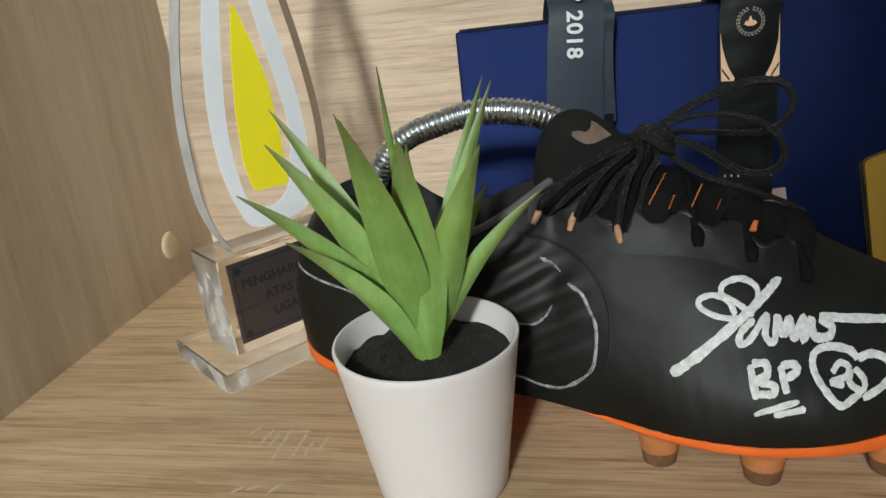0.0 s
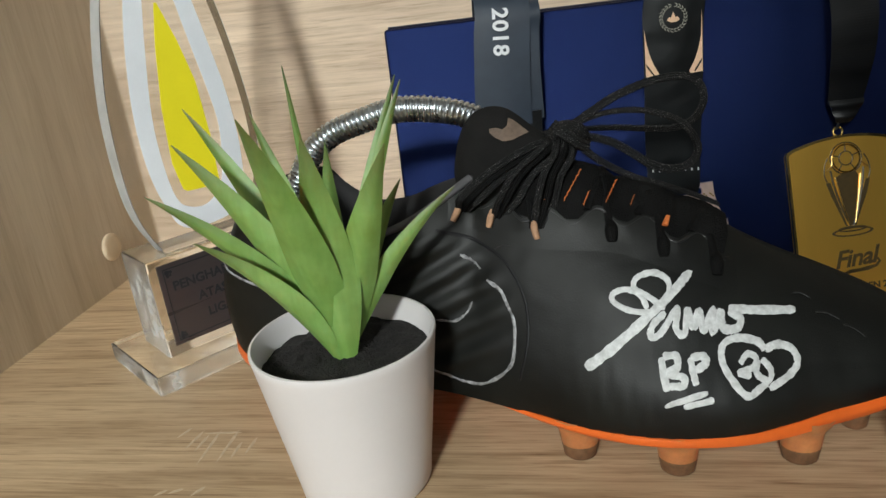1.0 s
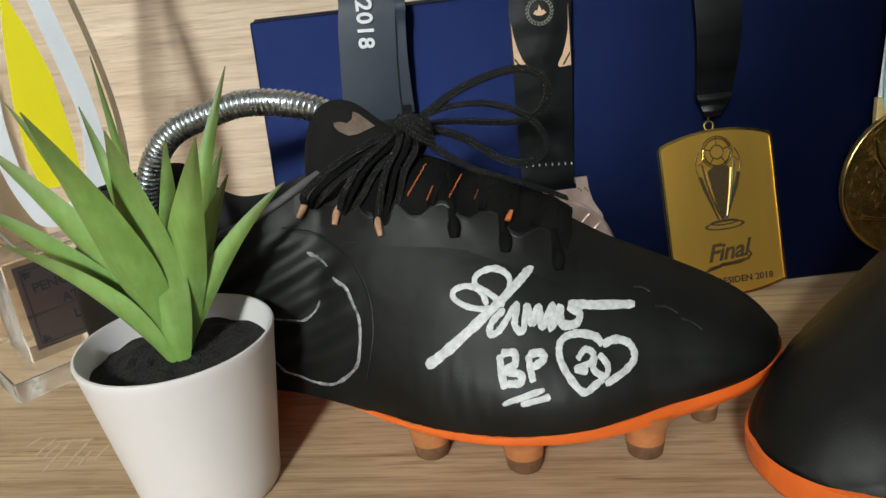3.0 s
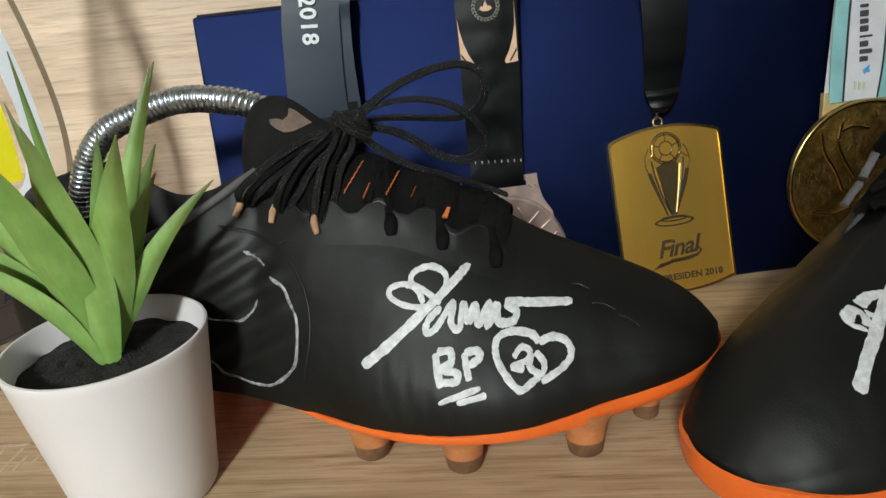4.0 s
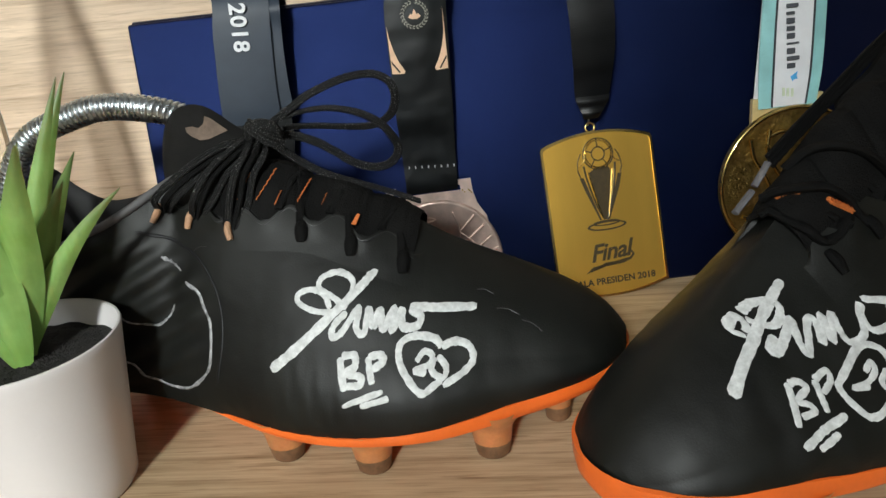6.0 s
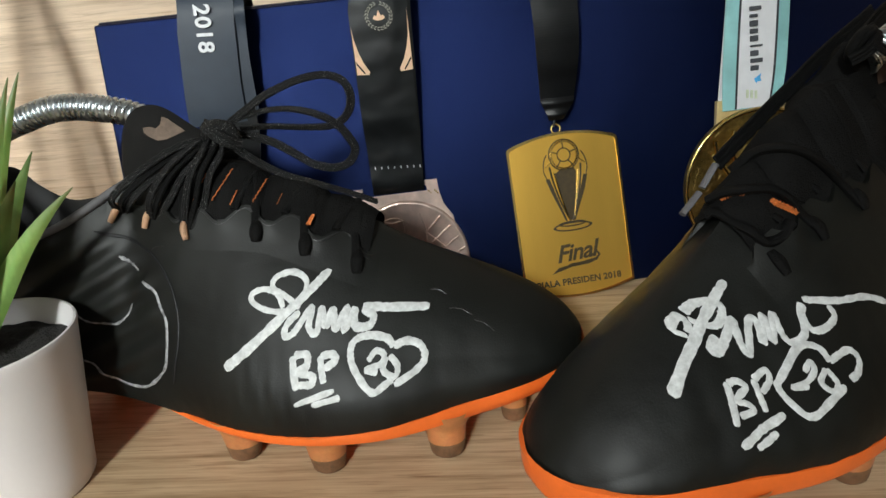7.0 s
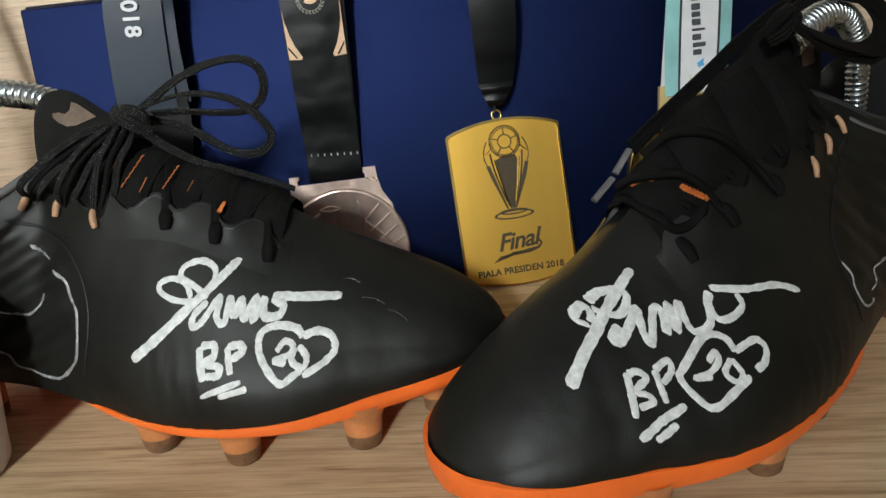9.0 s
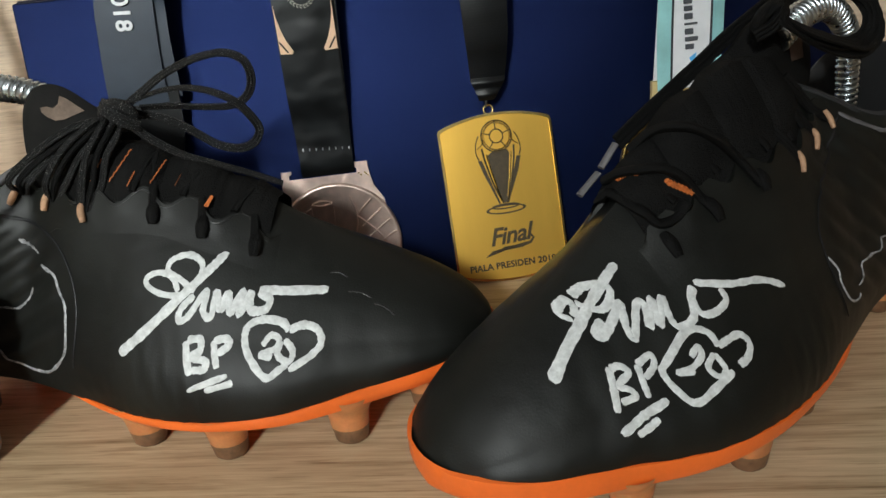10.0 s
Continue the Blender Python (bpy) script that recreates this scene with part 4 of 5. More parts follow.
BOW_B = ((((0.1044, -0.0110, 0.1353), (0.1145, -0.0110, 0.1317), (0.1276, -0.0110, 0.1275), (0.1429, -0.0110, 0.1217), (0.1553, -0.0110, 0.1160), (0.1681, -0.0110, 0.1105), (0.1866, -0.0110, 0.1024), (0.1969, -0.0110, 0.0977)), (0, 0)),
         (((0.1400, 0.0060, 0.1300), (0.1430, 0.0100, 0.1290), (0.1297, 0.0120, 0.1225), (0.1116, 0.0130, 0.1166), (0.0931, 0.0120, 0.1168), (0.0879, 0.0100, 0.1244), (0.0966, 0.0060, 0.1333), (0.1180, 0.0020, 0.1360), (0.1374, 0.0040, 0.1310)), (30, 30)),
         (((0.1400, 0.0080, 0.1290), (0.1418, 0.0110, 0.1283), (0.1223, 0.0130, 0.1179), (0.0996, 0.0140, 0.1119), (0.0843, 0.0120, 0.1159), (0.0851, 0.0090, 0.1260), (0.0931, 0.0050, 0.1338), (0.1150, 0.0000, 0.1385), (0.1374, 0.0020, 0.1320)), (20, 40)),
         (((0.1390, 0.0080, 0.1300), (0.1330, 0.0120, 0.1252), (0.1165, 0.0140, 0.1190), (0.0960, 0.0140, 0.1140), (0.0860, 0.0120, 0.1200), (0.0905, 0.0090, 0.1300), (0.1100, 0.0040, 0.1365)), (40, 20)))
EYES_A = ((.1152, .0923), (.1297, .0894), (.1456, .0862), (.1734, .0845), (.1914, .0789), (.2094, .0714))
EYES_B = ((.1154, .0908), (.1286, .0875), (.1442, .0836), (.1660, .0828), (.1882, .0788), (.2060, .0724))
BOOT_A = pose(-0.078, 0.32, 0, 0, 0, -14.6)
BOOT_B = pose(0.4225, 0.3210, 0, 0, 0, 210)
build_boot(1, BOOT_A, "worn black football boot with orange studded sole and white pen marks", MARKS_A, EYES_A, bow=BOW_A, stitches=STITCH_A)
second = build_boot(-1, BOOT_B, "worn black football boot angled forward, orange sole, white pen marks", MARKS_B, EYES_B, .006, BOW_B, (), (.1425, .002, .1290), ((.1265, .1250), (.1180, .1250), (.1150, .1120), (.1235, .1120)))
for a, b in (((.2071, -.0018, .0884), (.2039, .0034, .0901)), ((.1986, .0104, .0880), (.1922, .0152, .0836))):
    a, b = Vector(a), Vector(b)
    zigzag = [a.lerp(b, k / 14) + Vector((.0004, .0010, .0012)) + Vector((.0004, 0, .0006)) * (-1) ** k for k in range(15)]
    part("orange_stitching", tube_bm(zigzag, .0009, 6), ORANGE_THREAD, second, "orange zigzag thread")
# laces that cross the knit in arcs, each from the far facing to its eyelet
for arch in (((.1985, -.0050, .0955), (.1937, -.0014, .1006), (.1900, .0044, .1030), (.1839, .0092, .1015), (.1774, .0130, .0966), (.1708, .0160, .0895), (.1665, .0218, .0813)),
             ((.2090, -.0060, .0880), (.2070, -.0018, .0908), (.2044, .0043, .0926), (.1980, .0088, .0921), (.1929, .0128, .0881), (.1898, .0159, .0823), (.1871, .0213, .0775)),
             ((.2125, -.0040, .0840), (.2107, -.0018, .0854), (.2090, .0040, .0832), (.2085, .0102, .0812), (.2056, .0136, .0774), (.2003, .0148, .0780), (.1952, .0150, .0814))):
    line = smooth_line([Vector(p) + Vector((.0003, .0006, .0008)) for p in arch], 8)
    part("lace", tube_bm(line, .0025, 10, .6), LACE_PLAIN, second)
for a, b in (((.1974, .0112, .0972), (.2044, .0112, .0907)), ((.2056, .0112, .0893), (.2143, .0112, .0840))):
    a, b = Vector((a[0], -a[1], a[2])), Vector((b[0], -b[1], b[2]))
    part("lace_tip", tube_bm([a, a.lerp(b, .5), b], .0014, 8, .7), GREY_EDGE, second, "grey plastic lace tip")
shoe_spring(BOOT_A, [(.1320, .013, .1150), (.1240, .012, .1218), (.1170, .009, .1262), (.1097, .005, .1292), (.0990, .003, .1310), (.0885, .003, .1308), (.0767, .003, .1280), (.0604, .003, .1226), (.0491, .003, .1134), (.0401, .003, .0985), (.035, .003, .083)], "bowed steel spring shoe tree fitted inside the worn boot", 1.02)
shoe_spring(BOOT_B, [(.1290, 0, .1205), (.1225, 0, .1238), (.1163, 0, .1259), (.1098, 0, .1274), (.1025, 0, .1277), (.0950, 0, .1258), (.0890, 0, .1221), (.0835, 0, .1165), (.0803, 0, .1105), (.0797, 0, .1020), (.0787, 0, .0940), (.0778, 0, .080), (.076, 0, .068)], "bowed steel spring shoe tree fitted inside the angled boot", 1.06, .3)


# ---- the trophy: acrylic plate, block with a plaque, and a flame-shaped panel ----
TROPHY = pose(-0.1251, 0.341, 0, 0, 0, 42)  # x along its front, y to its back
trophy = thing("acrylic_trophy", TROPHY, "clear acrylic trophy with flame panel and dark plaque on the shelf", "trophy")
part("foot_plate", block_bm((-.0135, -.0145, .0004), (.102, .050, .0105), .0007, 1), ACRYLIC, trophy, "thick clear acrylic foot plate", False)
part("pedestal", block_bm((0, 0, .0107), (.088, .033, .0635), .0007, 1), ACRYLIC, trophy, "clear acrylic pedestal block", False)
plaque = part("plaque", block_bm((.004, -.0012, .0165), (.083, -.0002, .0605), .0003, 1), PLAQUE, trophy, "smoked metal plaque with dark lettering", False)
for lo, hi in (((.0065, .0190), (.0805, .0194)), ((.0065, .0577), (.0805, .0581)), ((.0065, .0190), (.0069, .0581)), ((.0801, .0190), (.0805, .0581))):
    part("plaque_border", block_bm((lo[0], -.00145, lo[1]), (hi[0], -.00115, hi[1])), INK_DARK, plaque, smooth=False)
for cx in (.0085, .0785):
    for cz in (.0208, .0560):
        for dx, dz, r in ((0, 0, .0013), (.0019, 0, .0008), (0, .0019, .0008), (.0015, .0015, .0006)):
            s1, s2 = (1 if cx < .04 else -1), (1 if cz < .04 else -1)
            part("plaque_corner", plate_bm([(cx + s1 * dx + r * math.cos(a), cz + s2 * dz + r * math.sin(a)) for a in (2 * math.pi * k / 12 for k in range(12))], .0003), INK_DARK, plaque, smooth=False).location = (0, -.0015, 0)
for text, z, x in (("PENGHARGAAN", .0478, .0350), ("ATAS JASA", .0383, .0375), ("LIGA", .0282, .0318)):
    letters(text, .0068, INK_DARK, plaque, Matrix.Translation((x, -.0013, z)) @ FACING, .0001, bold=.0002)


def ringed(pts, steps=5):
    """A closed smooth outline through (x, z) pairs."""
    pts = [Vector((x, z, 0)) for x, z in pts]
    line = smooth_line(pts[-2:] + pts + pts[:2], steps)
    return [(p.x, p.y) for p in line[2 * steps:(2 + len(pts)) * steps]]


def flame(grow=0.0):
    """Outline of the flame panel from its foot up one side and down the other, widened by grow."""
    pts = ((.0125, .0640), (.0062, .078), (.0030, .092), (.0022, .110), (.0030, .133), (.0060, .155), (.0115, .180), (.020, .208), (.031, .237), (.041, .262),
           (.051, .237), (.0600, .206), (.0668, .180), (.0720, .150), (.0748, .120), (.0735, .095), (.069, .078), (.063, .0640))
    return [(p.x + grow * (1 if p.x > .04 else -1), p.z) for p in smooth_line([(x, 0, z) for x, z in pts], 6)]


STRIPE_OUT = ((.0250, .0742), (.0190, .0850), (.0145, .1050), (.0140, .1320), (.0178, .1620), (.0240, .190), (.0330, .225), (.0400, .247), (.0460, .225), (.0535, .190), (.0590, .160), (.0630, .134), (.0640, .108), (.0612, .085), (.0560, .0755), (.0400, .0722))
STRIPE_IN = ((.0300, .0838), (.0245, .0905), (.0223, .1080), (.0226, .1310), (.0272, .1620), (.0330, .192), (.0388, .219), (.0400, .223), (.0412, .219), (.0450, .192), (.0498, .160), (.0535, .137), (.0550, .1200), (.0528, .1035), (.0490, .0905), (.0400, .0828))
panel = part("flame_panel", plate_bm(flame(), .0125, .0005), ACRYLIC, trophy, "clear acrylic flame-shaped panel", False)
panel.location = (0, .004, 0)
stripe = part("white_stripe", plate_bm(ringed(STRIPE_OUT), .0004, hole=ringed(STRIPE_IN)), WHITE_VINYL, trophy, "frosted white painted flame outline", False)
stripe.location = (0, .0034, 0)
core = part("yellow_flame", plate_bm([(x, z) for x, z in ((.0292, .0932), (.0310, .0918), (.0475, .0910), (.0487, .0922), (.0494, .116), (.0480, .1437), (.0435, .1640), (.0378, .1820), (.0366, .1820), (.0325, .163), (.0282, .134), (.0267, .107))], .0005), YELLOW, trophy, "bright yellow painted flame", False)
core.location = (0, .0033, 0)
# thin faces whose whitish colour carries the plate's and pedestal's reflections
part("plate_edge", block_bm((-.0131, -.0148, .0004), (.1016, -.0144, .0101)), ACRYLIC_EDGE, trophy, "front edge of the foot plate, whitened for its reflection", False)
part("plate_edge", block_bm((-.0138, -.0141, .0004), (-.0134, .0496, .0101)), ACRYLIC_EDGE, trophy, "side edge of the foot plate, whitened for its reflection", False)
part("pedestal_edge", block_bm((-.0003, .0006, .0112), (.0001, .0324, .0630)), ACRYLIC_EDGE, trophy, "side of the pedestal with white patches for its glints", False)
# added strip: paints the edge's reflection and casts streaks on the back board
bm = bmesh.new()
rows = [[bm.verts.new((x, y, z)) for y in (.0042, .0163)] for x, z in flame(.0003)]
grid_faces(bm, rows)
bmesh.ops.solidify(bm, geom=bm.faces[:], thickness=.0004)
part("panel_edge", bm, EDGE_REFLECTION, trophy, "white strip for the reflection along the flame panel's edge", False)
for ob in trophy.children:
    ob.visible_shadow = ob.active_material != ACRYLIC and ob.name.split(".")[0] not in ("plate_edge", "pedestal_edge")


# ---- the potted plant ----
plant = thing("potted_plant", pose(-0.0160, 0.243, 0), "small artificial aloe with green leaves in a white pot", "potted plant")
part("pot", spun_bm([(.023, .0002), (.0242, .0), (.0252, .0014), (.0260, .008), (.0336, .0600), (.0341, .0624), (.0338, .0632), (.0330, .0633), (.0322, .0622), (.0308, .0520), (.028, .048), (.001, .0475)], 72), POT, plant, "smooth white tapered pot")
bm = bmesh.new()
rows = []
for i in range(15):
    r = .0314 * i / 14
    rows.append([bm.verts.new((r * math.cos(a), r * math.sin(a), .0556 + .0016 * noise.noise(Vector((r * math.cos(a) * 120, r * math.sin(a) * 120, 0))) + .0016 * noise.noise(Vector((r * math.cos(a) * 420, r * math.sin(a) * 420, 5))) - .002 * (i / 14) ** 3)) for a in (2 * math.pi * k / 56 for k in range(56))])
grid_faces(bm, rows, True)
bmesh.ops.remove_doubles(bm, verts=bm.verts[:], dist=.00005)
bmesh.ops.recalc_face_normals(bm, faces=bm.faces[:])
part("soil", bm, SOIL, plant, "loose dark potting soil")


def leaf(tip, width, bow=0.0, out=.5, face=None, material=None, base=(0, 0)):
    """A folded, tapering blade from the plant's heart to its tip."""
    t = Vector(tip)
    b = Vector((base[0], base[1], .0525))
    c = b.lerp(t, .5) + Vector((-t.x * .25 * out, -t.y * .25 * out, .010 * out + bow))
    bm = bmesh.new()
    rows = []
    n = 22
    flatdir = Vector((t.x, t.y, 0)) if face is None else Vector((*face, 0))
    flatdir.normalize()
    for i in range(n + 1):
        s = i / n
        p = b * (1 - s) ** 2 + c * 2 * s * (1 - s) + t * s * s
        d = ((c - b) * (1 - s) + (t - c) * s).normalized()
        side = d.cross(flatdir)
        if side.length < .05:
            side = Vector((1, 0, 0))
        side.normalize()
        up = side.cross(d).normalized()
        w = width * (.30 + .70 * math.sin(min(s / .42, 1) * math.pi / 2)) * (1 - max(0, (s - .36) / .64) ** 1.5) / 2 * .86 + .00018
        th = .0009 * (1 - s * .8)
        row = []
        for x, y in ((-1, .42), (-.5, .17), (0, 0), (.5, .17), (1, .42)):
            row.append(bm.verts.new(p + side * w * x - up * w * y * 1.1 + up * th))
        for x, y in ((.5, .17), (0, 0), (-.5, .17)):
            row.append(bm.verts.new(p + side * w * x - up * w * y * 1.1 - up * th))
        rows.append(row)
    grid_faces(bm, rows, True)
    bm.faces.new(rows[0]), bm.faces.new(rows[-1])
    bmesh.ops.recalc_face_normals(bm, faces=bm.faces[:])
    part("leaf", bm, material or LEAF, plant)


for tip, width, bow, out, face, kind in (
    ((-.0043, .0030, .1588), .0050, 0, .3, (.3, -1), LEAF),
    ((-.0510, .0360, .1443), .0145, 0, .6, (-.3, -1), LEAF),
    ((-.0446, -.0001, .1381), .0170, .001, .6, (-.3, -1), LEAF_PALE),
    ((-.0570, -.0020, .1222), .0140, .002, .7, (-.4, -1), LEAF),
    ((-.0278, .0400, .1394), .0120, 0, .5, (-.2, -1), LEAF),
    ((-.0027, .0480, .1235), .0120, 0, .5, (.1, -1), LEAF),
    ((.0187, .0440, .1180), .0120, 0, .5, (.3, -1), LEAF),
    ((.0296, .0286, .1487), .0095, 0, .5, (.4, -1), LEAF),
    ((.0321, .0147, .1486), .0095, 0, .5, (.3, -1), LEAF_PALE),
    ((.0263, -.0134, .1334), .0180, 0, .4, (.2, -1), LEAF_PALE),
    ((.0280, .0070, .1160), .0125, 0, .5, (.6, -1), LEAF),
    ((.0464, .0050, .1118), .0095, .001, .8, (.3, -1), LEAF_PALE),
    ((-.0130, -.0310, .1490), .0210, .002, .3, (-.2, -1), LEAF),
):
    leaf(tip, width * .95, bow, out * .8, face, kind)
leaf((.0009, -.0146, .1389), .0215, 0, .2, (-.1, -1), LEAF_PALE, (.001, -.004))
leaf((-.0400, -.014, .1080), .0135, 0, .6, (-.5, -1), LEAF_PALE, (-.001, -.003))


# ---- the blue folder and the medals that hang over it ----
LEAN = math.degrees(math.atan(.2))
FOLDER = pose(0.0048, 0.3504, 0.0006, -LEAN, 0, 0)  # x along its front, z up its front cover
folder = thing("certificate_folder", FOLDER, "navy blue cloth certificate folder standing like a tent behind the boots", "folder")
part("front_cover", block_bm((-.0012, 0, 0), (.402, .0042, .1590), .0014, 3), VELVET, folder, "stiff navy blue front cover")
back = part("back_cover", block_bm((0.001, -.0042, -.1590), (.401, 0, -.0002), .0014, 3), VELVET, folder, "stiff navy blue back cover")
back.matrix_local = pose(0, .0090, .1560, 2 * LEAN, 0, 0)
part("spine", tube_bm([Vector((.0008 + .1001 * k, .0046, .1572)) for k in range(5)], .0034, 14), VELVET, folder, "rounded navy blue spine")


def ribbon_bm(rows, thick=.0004, cols=8, cup=.0004):
    """A strap through rows of (left x, right x, y, z)."""
    bm = bmesh.new()
    line = smooth_line([(a, b, 0) for a, b, y, z in rows], 6)
    path = smooth_line([(0, y, z) for a, b, y, z in rows], 6)
    front = []
    for q, p in zip(line, path):
        front.append([bm.verts.new((q.x + (q.y - q.x) * k / cols, p.y - cup * math.sin(math.pi * k / cols), p.z)) for k in range(cols + 1)])
    grid_faces(bm, front)
    bmesh.ops.recalc_face_normals(bm, faces=bm.faces[:])
    bmesh.ops.solidify(bm, geom=bm.faces[:], thickness=thick)
    return bm


ONBOX = pose(0, 0.3545, 0, -math.degrees(math.atan(.08)), 0, 0)  # the hanging straps, steeper than the folder


def over_top(l, r, rise=0.0):
    """The stretch of a strap that goes over the folder's spine and down behind it."""
    return [(l, r, .044, .12), (l, r, .036, .145), (l, r, .029, .1590), (l, r, .021, .1632 + rise * .5), (l, r, .010, .1650 + rise), (l, r, .002, .1630 + rise), (l, r, -.0018, .1575 + rise * .5)]


def arc(cx, cz, r, a0, a1, n):
    return [(cx + r * math.cos(radians(a0 + (a1 - a0) * k / n)), cz + r * math.sin(radians(a0 + (a1 - a0) * k / n))) for k in range(n + 1)]


# slate ribbon with white writing
m1 = thing("medal_ribbon", ONBOX, "slate grey satin medal ribbon with white print over the folder", "medal ribbon")
part("strap", ribbon_bm(over_top(.0480, .0738, .004) + [(.0464, .0728, -.0028, .149), (.0455, .0720, -.0030, .138), (.0444, .0712, -.0030, .126), (.0437, .0709, -.0028, .114), (.0435, .0708, -.0022, .1065)]), RIBBON_SLATE, m1, "slate grey satin strap")
part("strap", ribbon_bm(over_top(.052, .0785) + [(.0520, .0776, -.0008, .149), (.0515, .0768, -.0010, .135), (.051, .0768, -.0010, .120), (.0508, .0770, -.0006, .1085)], cup=.0001), RIBBON_SLATE, m1, "second layer of the slate strap")
part("strap_end", ribbon_bm([(.0490, .0755, -.0002, .1125), (.0492, .0752, .0004, .100), (.0510, .0735, .0010, .088), (.0540, .0700, .0016, .078)], .0016), RIBBON_BLACK, m1, "folded black strap end")
letters("2018", .0102, INK_WHITE, m1, pose(.0588, -.0042, .1508) @ FACING @ pose(0, 0, 0, 0, 0, -93), .00012, spacing=1.08, label="white printed numbers", bold=.00025)
letters("P", .0105, INK_WHITE, m1, pose(.0600, -.0036, .1685) @ FACING @ pose(0, 0, 0, 0, 0, -93), .00012, label="white printed letter", bold=.0003)

# charcoal printed ribbon with the rose-silver medal
m2 = thing("silver_medal", ONBOX, "rose-silver round medal on a charcoal ribbon against the folder", "medal")
part("strap", ribbon_bm(over_top(.1268, .1542) + [(.1257, .1536, -.0024, .150), (.1255, .1533, -.0026, .135), (.1254, .1530, -.0022, .118), (.1253, .1528, -.0008, .102), (.1255, .1525, .0006, .090), (.1258, .1522, .0008, .0755), (.1258, .1518, .0006, .0665), (.1258, .1516, .0030, .0615)]), RIBBON_PRINT, m2, "charcoal satin strap with peach print")
part("strap", ribbon_bm(over_top(.129, .1555) + [(.1275, .1548, -.0004, .145), (.127, .1540, -.0004, .12), (.1265, .1530, .0016, .09), (.1262, .1516, .0024, .067)], cup=.0001), RIBBON_PRINT, m2, "second layer of the charcoal strap")
for x0, s, top in ((.1258, 1, .1440), (.1532, -1, .1500)):
    part("wing_print", plate_bm([(x0 + s * x, z) for x, z in ((.0002, top), (.0008, .1385), (.0022, .1325), (.0040, .1275), (.0066, .1228), (.0060, .1216), (.0003, .1220))], .0002), INK_PEACH, m2, "peach wing-shaped print", False).location = (0, -.0035, 0)
    part("wing_slit", plate_bm([(x0 + s * x, z) for x, z in ((.0006, .1282), (.0044, .1226), (.0038, .1222), (.0006, .1268))], .0002), RIBBON_PRINT, m2, smooth=False).location = (0, -.00365, 0)
for k in range(22):
    a = radians(105 + 330 * k / 21)
    for r, tilt in ((.0052, .5), (.0062, -.5)):
        c, d = Vector((.1397 + r * math.cos(a), .1478 + r * math.sin(a))), Vector((math.cos(a + 1.57 + tilt), math.sin(a + 1.57 + tilt)))
        n = Vector((-d.y, d.x))
        part("wreath_leaf", plate_bm([tuple(c + d * .0009), tuple(c + n * .0003), tuple(c - d * .0009), tuple(c - n * .0003)], .0002), INK_SAND, m2, smooth=False).location = (0, -.0037, 0)
part("round_emblem", plate_bm([(.1397 + x, .1478 + z) for x, z in ((-.003, -.0010), (-.0018, .0006), (-.0012, -.0002), (0, .0026), (.0012, -.0002), (.0018, .0006), (.003, -.0010), (.0012, -.0020), (-.0012, -.0020))], .0002), INK_PEACH, m2, "peach crest print", False).location = (0, -.0037, 0)
for k in range(8):
    part("stitch", block_bm((.1283 + k * .0032, -.0004, .0752 - k * .0002), (.1288 + k * .0032, .0004, .0764 - k * .0002)), INK_WHITE, m2, smooth=False)
disc = part("disc", spun_bm([(.001, 0), (.0302, 0), (.0314, .0004), (.0316, .0018), (.0310, .0026), (.0299, .0028), (.0288, .0022), (.001, .0022)], 72), ROSE_SILVER, m2, "rose-silver disc with raised rim")
disc.matrix_local = pose(.1394, -.0034, .0252, 90, 0, 0)
part("hanger", plate_bm([(.1154, .0650), (.1206, .0650), (.1206, .0634), (.1190, .0630), (.1190, .0604), (.1532, .0604), (.1532, .0630), (.1520, .0634), (.1522, .0660), (.1586, .0660), (.1590, .060), (.1602, .0535), (.1650, .0462), (.1660, .038), (.118, .038), (.1150, .052)], .0024, .0003), ROSE_SILVER, m2, "rose-silver slotted hanger bar", False).location = (0, -.0052, 0)
for pts in (((.128, .052), (.1285, .042), (.132, .036), (.138, .040), (.139, .052)), ((.1285, .0535), (.1335, .0550), (.1385, .0535), (.1335, .0525), (.1285, .0535)), ((.1475, .056), (.1500, .048), (.1495, .040), (.1470, .034)), ((.1500, .046), (.1580, .0535)), ((.1520, .040), (.1625, .0480)), ((.1545, .034), (.1660, .042)), ((.158, .030), (.1690, .036)), ((.1500, .046), (.160, .036), (.166, .026)), ((.128, .0520), (.118, .046), (.112, .038))):
    part("relief", tube_bm(smooth_line([(x, -.0063, z - .0065) for x, z in pts], 6), .0005, 6), ROSE_SILVER, m2)
for x in (.1535, .1545, .1565, .1572, .158):
    part("relief_dot", block_bm((x, -.0056, .0575 + (x * 7919) % .003), (x + .0007, -.0050, .0582 + (x * 7919) % .003)), GOLD_BRIGHT, m2, smooth=False)
bpy.context.view_layer.update()
hang = pose(0, .0067, .0640, math.degrees(math.atan(.08)) - LEAN, 0, 0) @ pose(0, 0, -.0640)
for ob in m2.children:
    if ob.name.split(".")[0] in ("disc", "hanger", "relief", "relief_dot"):
        ob.matrix_local = hang @ ob.matrix_local

# gold plate medal standing on the shelf below its black ribbon
MEDAL = pose(0.2258, 0.3413, 0.0002, -16.0, 0, 0) @ pose(0, 0, 0, 0, -1.6, 0)
m3 = thing("gold_medal", MEDAL, "gold rectangular cup-final medal on a black ribbon, resting on the shelf", "medal")


